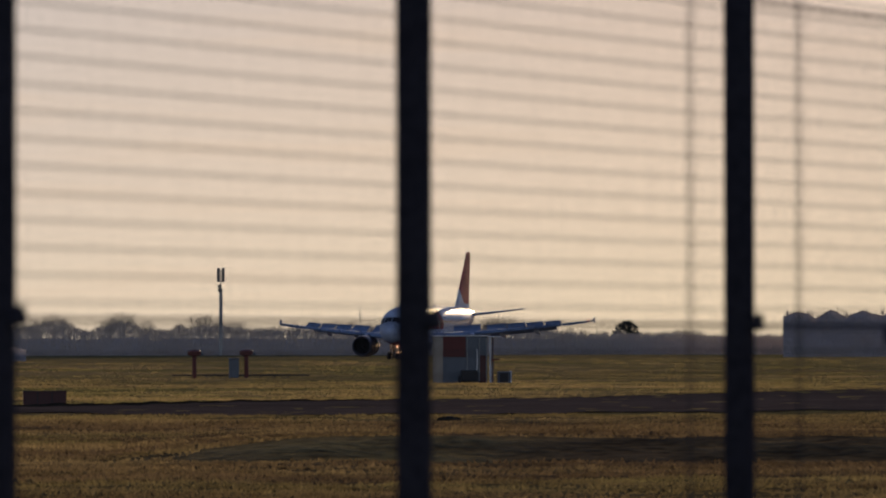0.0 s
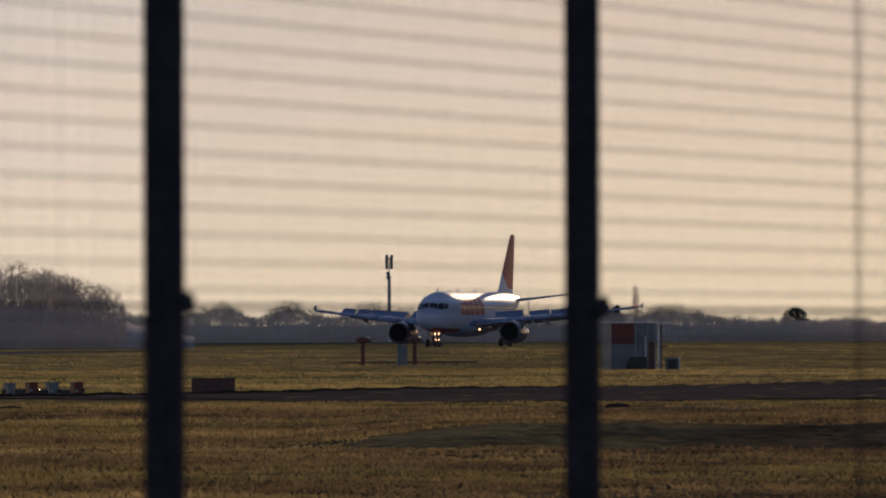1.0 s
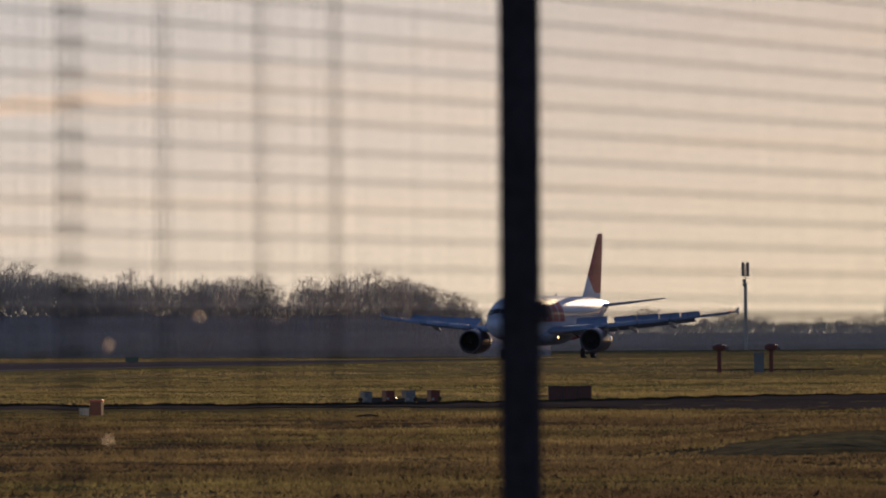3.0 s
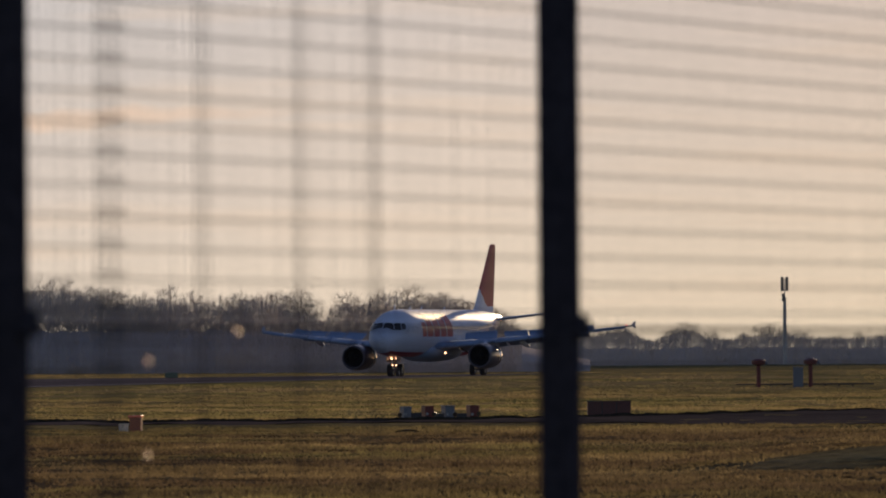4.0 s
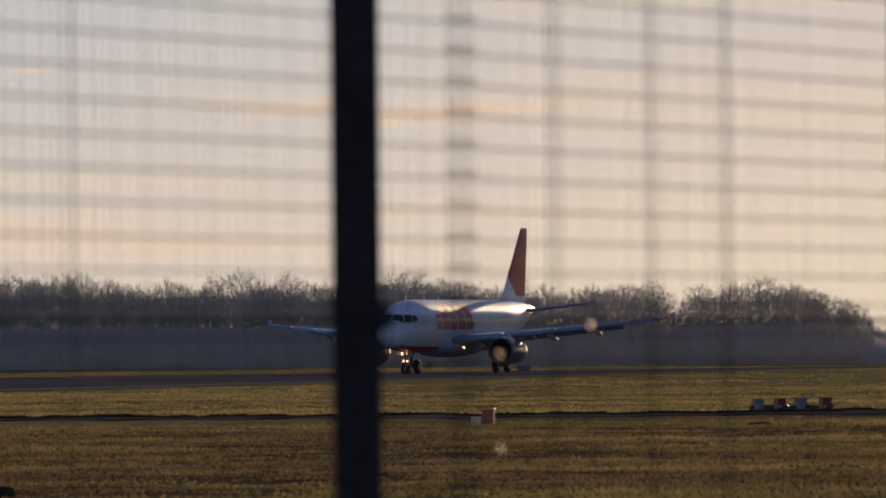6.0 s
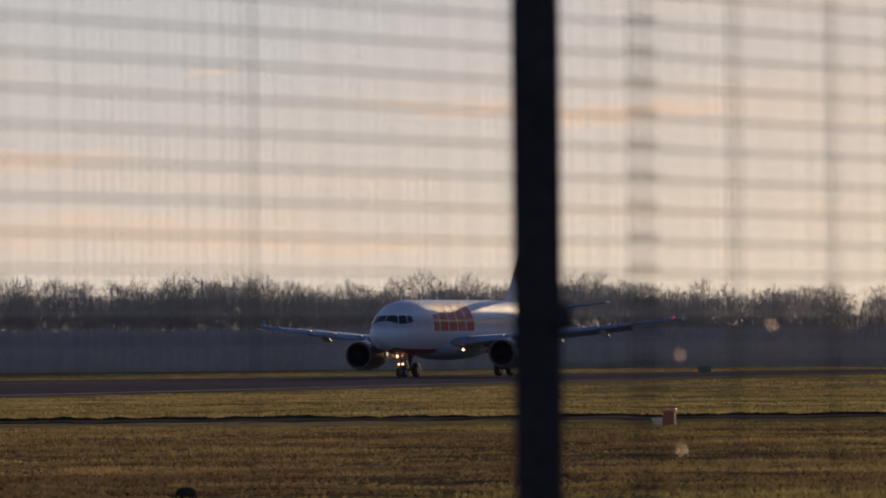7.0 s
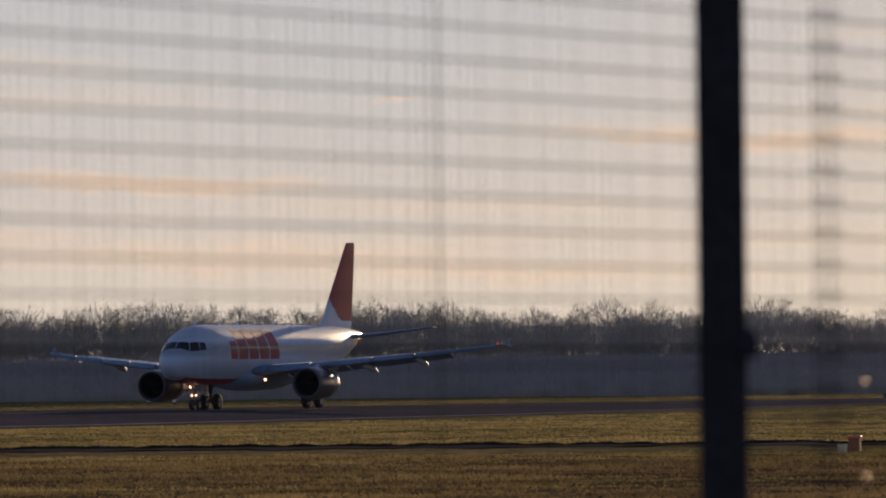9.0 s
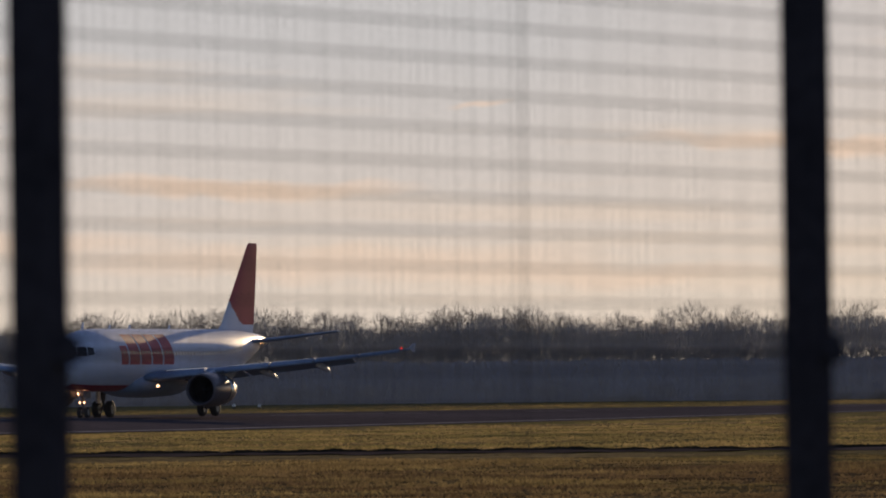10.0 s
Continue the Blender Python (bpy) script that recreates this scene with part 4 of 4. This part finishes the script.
def thicket(name, u0, u1, dist, up, depth, seed, label, thin=1.0, big=0.2, mat=THICKET):
    """A dense band of undergrowth and twigs below the crowns."""
    rnd = np.random.default_rng(seed)
    n = int((u1 - u0) / 20000.0 * dist * 420 * thin)
    u = rnd.uniform(u0, u1, n)
    d = dist + rnd.uniform(-depth, depth, n)
    x, y = d * np.sin(u / 20000.0), d * np.cos(u / 20000.0)
    us = np.linspace(u0, u1, 400)
    tops = np.array([up(v) * (0.92 + 0.25 * noise.noise(Vector((v * 0.012, seed, 0))) + 0.12 * noise.noise(Vector((v * 0.05, seed, 3)))) for v in us])
    top = (EYE - 0.55) + np.interp(u, us, tops) / 20000.0 * d
    c = np.stack([x, y, 0.55 + top * rnd.random(n)], 1)
    off = rnd.normal(size=(n, 3, 3)) * np.array([0.35, 0.35, 4.0]) * (rnd.uniform(0.5, 1.5, n) * big)[:, None, None]
    verts = (c[:, None, :] + off).reshape(-1, 3)
    me = bpy.data.meshes.new(name)
    me.from_pydata(verts.tolist(), [], np.arange(3 * n).reshape(-1, 3).tolist())
    me.materials.append(mat)
    tagged(new(name, me), label, "undergrowth", kind="stuff")


def wood_mass(name, u0, u1, dist, up, deep, seed, label, mat):
    """A long lumpy body of dense bare wood: rounded front, uneven top, real depth."""
    verts, faces = [], []
    step = 0.7 / dist * 20000.0
    cols = int((u1 - u0) / step) + 1
    rows = [(0.0, 0.0), (0.02, 0.18), (0.05, 0.36), (0.09, 0.52), (0.15, 0.66), (0.22, 0.78), (0.31, 0.87), (0.42, 0.94), (0.56, 0.98), (0.72, 1.0), (1.0, 0.9), (1.0, 0.0)]
    for i in range(cols):
        u = u0 + step * i
        fade = max(0.0, min(1.0, (u1 - u) / 150.0))
        top = up(u) * (0.04 + 0.96 * fade) * (0.97 + 0.06 * noise.noise(Vector((u * 0.010, seed, 0))) + 0.08 * noise.noise(Vector((u * 0.035, seed, 4))) + 0.10 * noise.noise(Vector((u * 0.12, seed, 9))))
        for k, (b, h) in enumerate(rows):
            d = dist + deep * b
            lump = 1.6 * noise.noise(Vector((u * 0.03, h * 3.0, seed))) + 0.9 * noise.noise(Vector((u * 0.09, h * 8.0, seed + 3)))
            if 0 < k < len(rows) - 2:
                d += lump
            x, y = d * math.sin(u / 20000.0), d * math.cos(u / 20000.0)
            z = 0.2 if h == 0.0 else 0.2 + (EYE - 0.2 + top / 20000.0 * d) * h + 0.12 * lump * h
            verts.append((x, y, z))
    n = len(rows)
    for i in range(cols - 1):
        for k in range(n - 1):
            a = i * n + k
            faces.append((a, a + n, a + n + 1, a + 1))
    me = bpy.data.meshes.new(name)
    me.from_pydata(verts, [], faces)
    me.materials.append(mat)
    for f in me.polygons:
        f.use_smooth = True
    tagged(new(name, me), label, "wood", kind="stuff")


def build_woods():
    rnd = random.Random(5)
    u, k = -3350, 0
    while u < -590:
        up = line_at(SKYLINE, u)
        plant(u, 1225 + rnd.uniform(-15, 40), up * rnd.uniform(0.98, 1.12) * (1.04 if u < -1500 else 1.0), k, rnd.uniform(0.75, 1.0))
        plant(u + rnd.uniform(12, 34), 1300 + rnd.uniform(-10, 50), up * rnd.uniform(0.90, 1.03), k + 3, rnd.uniform(0.9, 1.2))
        if u < -1150:
            plant(u + rnd.uniform(-20, 20), 1345 + rnd.uniform(-10, 30), up * rnd.uniform(0.80, 0.97), k + 5, rnd.uniform(1.0, 1.3))
        k += rnd.choice((1, 2, 3, 5))
        u += rnd.uniform(34, 58)
    wood_mass("wood", -3450, -430, 1186, lambda v: min(60.0, line_at(SKYLINE, v) * 0.50), 30, 6, "dense mass of bare wood behind the first trees, greyed for haze", THICKET)
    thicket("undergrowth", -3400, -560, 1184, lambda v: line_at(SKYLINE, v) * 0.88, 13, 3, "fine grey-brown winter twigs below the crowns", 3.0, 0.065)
    u = -600
    while u < 1100:
        up = line_at(LOWLINE, u)
        plant(u, 2150 + rnd.uniform(-60, 120), up * rnd.uniform(0.85, 1.15), k, rnd.uniform(0.9, 1.3), "small distant bare tree, its bark paled for haze", "distant trees")
        k += rnd.choice((1, 2, 3, 5))
        u += rnd.uniform(22, 44)
    # far band and hedge wear the paler colour in place of haze
    wood_mass("distant_wood", -700, 1300, 2040, lambda v: 14.0 + 0.14 * line_at(LOWLINE, v), 40, 8, "far band of wood across the field, haze put into its colour", HAZED_WOOD)
    thicket("distant_hedge", -660, 1250, 2050, lambda v: line_at(LOWLINE, v) * 0.80, 28, 4, "fine twigs of a long hedge far across the field", 3.0, 0.085, HAZED_WOOD)
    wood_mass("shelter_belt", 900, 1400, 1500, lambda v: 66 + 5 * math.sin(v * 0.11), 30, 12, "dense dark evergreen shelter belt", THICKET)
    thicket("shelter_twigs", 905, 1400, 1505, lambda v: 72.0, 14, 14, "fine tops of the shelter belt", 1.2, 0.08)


def conifer(u, dist, up, wide, label, broad=0.7):
    """A dark evergreen: a trunk and tiers of drooping boughs with an uneven outline."""
    p = at_bearing(u, dist)
    h = EYE + up / 20000.0 * dist - p.z
    tree = tagged(empty("conifer", Matrix.Translation(p)), label, "tree")
    bm = bmesh.new()
    tube(bm, (0, 0, -0.2), (0, 0, h * 0.95), 0.18, 0.03, 7)
    part("trunk", bm, BARK, tree)
    rnd = random.Random(int(u))
    verts, faces = [], []
    for k in range(1100):
        f = rnd.random() ** (1.3 if broad > 0.5 else 0.8)
        a = rnd.uniform(0, 2 * math.pi)
        reach = wide * (1 - f) ** broad * rnd.uniform(0.2, 1.0) + 0.1
        c = Vector((math.cos(a) * reach, math.sin(a) * reach, h * (0.12 + 0.88 * f) - reach * 0.2))
        i = len(verts)
        for _ in range(3):
            verts.append(c + Vector((rnd.gauss(0, 1), rnd.gauss(0, 1), rnd.gauss(0, 0.6))) * 0.32)
        faces.append((i, i + 1, i + 2))
    me = bpy.data.meshes.new("boughs")
    me.from_pydata(verts, [], faces)
    me.materials.append(EVERGREEN)
    ob = new("foliage", me)
    ob.parent = tree


build_woods()
conifer(623, 2240, 50, 4.0, "dark evergreen with a broad low crown", 0.35)
conifer(284, 2240, 62, 3.3, "dark evergreen standing above the distant hedge")
conifer(308, 2250, 54, 2.9, "dark evergreen standing above the distant hedge")
plant(341, 2100, 97, 2, 0.28, "tall slim bare poplar", "distant trees")


# ---------------------------------------------------------------- airfield objects
def spot(u, dist):
    a = u / 20000.0
    x, y = dist * math.sin(a), dist * math.cos(a)
    return Vector((x, y, ground_z(x, y)))


def facing(p, extra=0.0):
    """A turn about z by which a thing's -y side looks at the standpoint."""
    return Matrix.Translation(p) @ Matrix.Rotation(math.atan2(-p.x, p.y) + extra, 4, "Z")


def build_mast():
    p = spot(-95, 2000)
    mast = tagged(empty("antenna_mast", facing(p)), "slim grey pole mast with panel antennas on top", "mast")
    h = EYE + 146 / 20000 * 2000 - p.z
    bm = bmesh.new()
    tube(bm, (0, 0, -0.1), (0, 0, h - 3.6), 0.36, 0.30, 10)
    tube(bm, (0, 0, h - 3.6), (0, 0, h - 0.4), 0.09, sides=8)
    part("pole", bm, MAST, mast)
    bm = bmesh.new()
    for z in (h - 2.3, h - 0.6):
        tube(bm, (-0.55, -0.1, z), (0.55, -0.1, z), 0.05, sides=6)
    part("cross_arm", bm, MAST, mast)
    for x in (-0.42, 0.42):
        part("panel_antenna", box((x, -0.25, h - 1.25), (0.52, 0.22, 2.5), 0.05), PANEL_GREY, mast)
    for z in (h - 3.3, h - 4.0):
        bm = bmesh.new()
        tube(bm, (-0.2, -0.4, z), (-0.2, -0.7, z), 0.35, sides=14)
        part("dish", bm, PANEL_GREY, mast)


def build_shed():
    d = 660.0
    p = spot(346, d)
    shed = tagged(empty("equipment_shed", facing(p, 0.25)), "white equipment cabin with a red painted corner panel", "shed")
    k = d / 20000
    w, h = 100 * k, 82 * k
    part("wall_body", box((-0.3, 1.2, h / 2 - 0.05), (w - 0.6, 2.4, h + 0.1), 0.03), BOX_WHITE, shed)
    # roof edge far whiter than the wall: its light is in the colour
    part("roof_edge", box((-0.3, 1.2, h + 0.04), (w - 0.5, 2.5, 0.07), 0.02), BRIGHT_EDGE, shed, "roof edge painted bright white for the light on it")
    part("red_panel", box((-w / 2 + 0.70, -0.02, h - 0.60), (1.36, 0.05, 1.18), 0.01), BOX_RED, shed)
    for x in (-0.18, 0.55, 0.98):
        part("panel_seam", box((x, -0.02, h / 2), (0.05, 0.04, h - 0.2), 0.005), STEEL, shed)
    part("door", box((0.76, -0.03, h * 0.30), (0.36, 0.06, h * 0.58), 0.01), SIGN_RED, shed, "low dark red door")
    part("cable_box", box((-0.10, -0.22, 0.42), (0.95, 0.4, 0.62), 0.03), DARK, shed)
    part("cable_box", box((-0.42, -0.18, 0.20), (0.6, 0.3, 0.36), 0.03), DARK, shed)
    part("conduit", box((0.40, -0.08, h * 0.45), (0.07, 0.08, h * 0.55), 0.01), BRIGHT_EDGE, shed, "white upright pipe")
    for x, y, mat in ((w / 2 - 0.46, -0.1, BRIGHT_EDGE), (w / 2 - 0.26, 0.5, BOX_RED), (w / 2 - 0.08, 1.0, BOX_WHITE), (w / 2 + 0.08, 1.5, BOX_RED)):
        part("side_post", box((x, y, h / 2), (0.12, 0.14, h), 0.02), mat, shed)
    part("side_rail", box((w / 2 - 0.20, 0.6, h - 0.02), (0.66, 1.9, 0.08), 0.02), BRIGHT_EDGE, shed)
    part("side_rail", box((w / 2 - 0.20, 0.6, h * 0.5), (0.5, 1.9, 0.08), 0.02), BOX_RED, shed)
    step = tagged(empty("cable_cabinet", facing(spot(406, d - 2), 0.2)), "low white cabinet beside the cabin", "cabinet")
    part("cabinet_body", box((0, 0, 0.33), (0.75, 0.5, 0.75), 0.03), BOX_WHITE, step)
    part("cabinet_door", box((-0.05, -0.26, 0.34), (0.5, 0.03, 0.55), 0.01), DARK, step)
    part("cabinet_edge", box((0.36, -0.05, 0.36), (0.06, 0.56, 0.74), 0.01), BRIGHT_EDGE, step)


def build_monitor_posts():
    d = 775.0
    big = Matrix.Scale(1.12, 4)
    for u in (-142, -50):
        p = spot(u, d)
        post = tagged(empty("monitor_post", facing(p) @ big), "red post with a round red head", "post", "monitor posts")
        bm = bmesh.new()
        tube(bm, (0, 0, -0.1), (0, 0, 1.45), 0.14, 0.13, 12)
        part("stem", bm, BOX_RED, post)
        bm = bmesh.new()
        tube(bm, (0, 0, 1.38), (0, 0, 1.46), 0.20, 0.40, 16)
        tube(bm, (0, 0, 1.46), (0, 0, 1.68), 0.42, 0.42, 16)
        tube(bm, (0, 0, 1.68), (0, 0, 1.78), 0.42, 0.20, 16)
        part("head", bm, BOX_RED, post, "round red head")
        bm = bmesh.new()
        tube(bm, (0.42, 0, 1.5), (0.55, 0, 1.5), 0.10, sides=10)
        part("side_lamp", bm, BOX_WHITE, post)
    p = spot(-72, d)
    cab = tagged(empty("white_cabinet", facing(p) @ big), "narrow white cabinet between the red posts", "cabinet")
    part("cabinet_body", box((0, 0, 0.55), (0.62, 0.5, 1.3), 0.03), BOX_WHITE, cab)
    part("cabinet_roof", box((0, 0, 1.22), (0.7, 0.58, 0.06), 0.02), STEEL, cab)
    slab = tagged(empty("low_frame", facing(spot(-60, d + 6))), "low dark steel frame lying on the grass", "frame")
    for y in (-2.5, 0.0, 2.0):
        part("rail", box((0, y, 0.22), (7.0 - y, 0.12, 0.10), 0.02), DARK, slab)
    for k in range(8):
        part("foot", box((-3.3 + 0.94 * k, 0, 0.1), (0.1, 4.4, 0.24), 0.01), DARK, slab)


def build_sign():
    p = spot(-407, 392)
    sign = tagged(empty("guidance_sign", facing(p, 0.1)), "low wide dark red airfield sign seen from behind", "sign")
    k = 392 / 20000
    part("sign_board", box((0, 0, 14 * k), (77 * k, 0.18, 25 * k), 0.015), SIGN_RED, sign)
    part("sign_frame", box((0, 0.0, 27 * k), (78 * k, 0.2, 0.03), 0.005), DARK, sign)
    for x in (-0.5, 0, 0.5):
        part("sign_leg", box((x, 0.05, 0.0), (0.06, 0.06, 0.2), 0.005), STEEL, sign)
    for x in (-0.25, 0.25):
        part("sign_rib", box((x, -0.1, 14 * k), (0.03, 0.02, 23 * k), 0.003), DARK, sign)


def build_light_units():
    d = 382.0
    k = d / 20000 * 0.85
    for u, mat, w, h, word in ((-767, BOX_WHITE, 17, 22, "white"), (-728, BOX_RED, 19, 24, "red"), (-692, BOX_WHITE, 21, 26, "white"), (-648, BOX_RED, 20, 27, "red")):
        p = spot(u, d)
        unit = tagged(empty("approach_light_unit", facing(p, 0.3)), f"{word} boxed light unit on short legs", "light unit", "approach light units")
        hh = h * k
        part("unit_body", box((0, 0, 0.04 + hh / 2), (w * k, 0.5, hh), 0.02), mat, unit)
        part("unit_lid", box((0, 0, 0.05 + hh), (w * k + 0.03, 0.53, 0.03), 0.008), mat, unit)
        for x in (-1, 1):
            part("unit_leg", box((x * w * k * 0.4, 0, -0.02), (0.05, 0.05, 0.16), 0.005), DARK, unit)
        part("unit_lens", box((-w * k * 0.3, -0.26, 0.04 + hh * 0.35), (0.09, 0.03, 0.09), 0.01), STEEL, unit)
    for u, lean in ((-778, 0.2), (-716, -0.3), (-681, 0.4), (-638, 0.1)):
        p = spot(u, d - 2.5)
        lamp = tagged(empty("spot_lamp", facing(p, lean)), "small dark lamp on a short stake beside the light units", "lamp", "spot lamps")
        bm = bmesh.new()
        tube(bm, (0, 0, -0.06), (0, 0, 0.16), 0.022, sides=8)
        part("stake", bm, DARK, lamp)
        bm = bmesh.new()
        tube(bm, (0, 0.06, 0.20), (0, -0.07, 0.18), 0.055, 0.085, 12)
        part("lamp_head", bm, DARK, lamp)
        bm = bmesh.new()
        tube(bm, (0.0, -0.072, 0.18), (0, -0.08, 0.18), 0.07, sides=12)
        part("lamp_glass", bm, GLASS, lamp)
    for u in (-748, -708, -668):
        p = spot(u, d - 1)
        j = tagged(empty("junction_box", facing(p)), "small dark junction box between light units", "box", "junction boxes")
        part("box_body", box((0, 0, 0.10), (0.36, 0.2, 0.24), 0.02), DARK, j)
        part("conduit", box((0.3, 0, 0.06), (0.3, 0.06, 0.06), 0.01), DARK, j)


def build_marker():
    d = 330.0
    k = d / 20000
    p = spot(-1244, d)
    m = tagged(empty("marker_box", facing(p, -0.2)), "orange marker box with a bright top strip", "marker")
    part("marker_body", box((0, 0, 11 * k), (20 * k, 0.3, 30 * k), 0.01), ORANGE, m)
    part("marker_lid", box((0, 0, 27 * k), (24 * k, 0.36, 4 * k), 0.006), GLINT_RED, m, "red top strip with a glint put into its colour")
    p2 = spot(-1266, d - 2)
    w = tagged(empty("white_block", facing(p2, -0.5)), "small white block beside the orange marker", "block")
    # cream instead of white, to paint sun onto the block
    part("block_body", box((0, 0, 5 * k), (13 * k, 0.22, 16 * k), 0.01), SUNLIT_CREAM, w)
    part("block_cap", box((0, 0, 14 * k), (14 * k, 0.24, 2 * k), 0.004), SUNLIT_CREAM, w)


def build_runway_lamps():
    for u, d in ((-2492, 930), (-2447, 930)):
        p = spot(u, d)
        lamp = tagged(empty("runway_edge_lamp", facing(p)), "small white runway edge lamp", "lamp", "runway edge lamps")
        bm = bmesh.new()
        tube(bm, (0, 0, -0.05), (0, 0, 0.25), 0.05, sides=10)
        part("stem", bm, DARK, lamp)
        bm = bmesh.new()
        tube(bm, (0, 0, 0.25), (0, 0, 0.5), 0.16, 0.12, 12)
        part("glass", bm, BRIGHT_EDGE, lamp)
    p = spot(-1181, 960)
    s = tagged(empty("distance_sign", facing(p)), "small dark green board beyond the runway", "sign")
    part("sign_board", box((0, 0, 0.30), (1.1, 0.12, 0.44), 0.02), BOARD_GREEN, s)
    part("sign_leg", box((0, 0, 0.05), (0.08, 0.08, 0.3), 0.01), DARK, s)


def build_slim_mast():
    p = spot(151, 2080)
    h = EYE + 82 / 20000 * 2080 - p.z
    mast = tagged(empty("slim_mast", facing(p)), "thin pointed lattice mast far off", "mast")
    bm = bmesh.new()
    for k in range(3):
        a = 2 * math.pi * k / 3
        tube(bm, (0.6 * math.cos(a), 0.6 * math.sin(a), -0.1), (0, 0, h - 1.2), 0.06, 0.03, 5)
        for j in range(9):
            r = 0.6 * (1 - j / 10)
            b = a + 2 * math.pi / 3
            tube(bm, (r * math.cos(a), r * math.sin(a), (h - 1.2) * j / 10), (r * 0.9 * math.cos(b), r * 0.9 * math.sin(b), (h - 1.2) * (j + 1) / 10), 0.03, sides=4)
    part("lattice", bm, STEEL, mast)
    bm = bmesh.new()
    tube(bm, (0, 0, h - 1.3), (0, 0, h), 0.04, 0.02, 6)
    part("spike", bm, STEEL, mast)


def build_drains():
    for u, d, w, h in ((309, 306, 0.72, 0.12), (-764, 312, 0.70, 0.10), (-2101, 160, 0.32, 0.14)):
        p = spot(u, d)
        drain = tagged(empty("drain_cover", facing(p)), "low dark drain cover set in the grass", "drain", "drain covers")
        bm = bmesh.new()
        rr = []
        for z, k in ((-0.05, 1.0), (h * 0.6, 0.92), (h * 0.9, 0.75), (h, 0.4)):
            rr.append([Vector((w / 2 * k * math.cos(2 * math.pi * j / 18), 0.3 * k * math.sin(2 * math.pi * j / 18), z)) for j in range(18)])
        loft(bm, rr)
        part("drain_collar", bm, SOIL_AND_SHADE, drain, smooth=True)
        part("drain_lid", box((0, 0, h + 0.008), (w * 0.3, 0.2, 0.02), 0.004), DARK, drain)


build_drains()
build_slim_mast()
build_mast()
build_shed()
build_monitor_posts()
build_sign()
build_light_units()
build_marker()
build_runway_lamps()


# ---------------------------------------------------------------- what moves
def track(t):
    """Metres along the runway: a landing roll that slows from 54 to 34 m/s."""
    v = t - 5.0
    return -237.407 + 46.4948 * v + -0.76987 * v ** 2 + -0.030435 * v ** 3 + -0.0065202 * v ** 4


def motions():
    rows = []
    for k in range(21):
        t = 0.5 * k
        p = at(track(t), 0.0, 0.015)
        rows.append((t, pose(p.x, p.y, p.z, 0.35, 0, -90 - math.degrees(PSI))))
    walk(jet, rows)
    for sp, m in spoilers:
        walk(sp, [(t, m @ Matrix.Rotation(radians(a), 4, "Y")) for t, a in ((0.0, 40), (4.9, 40), (5.3, 34), (6.2, 4), (6.4, 1), (10.0, 1))])


motions()
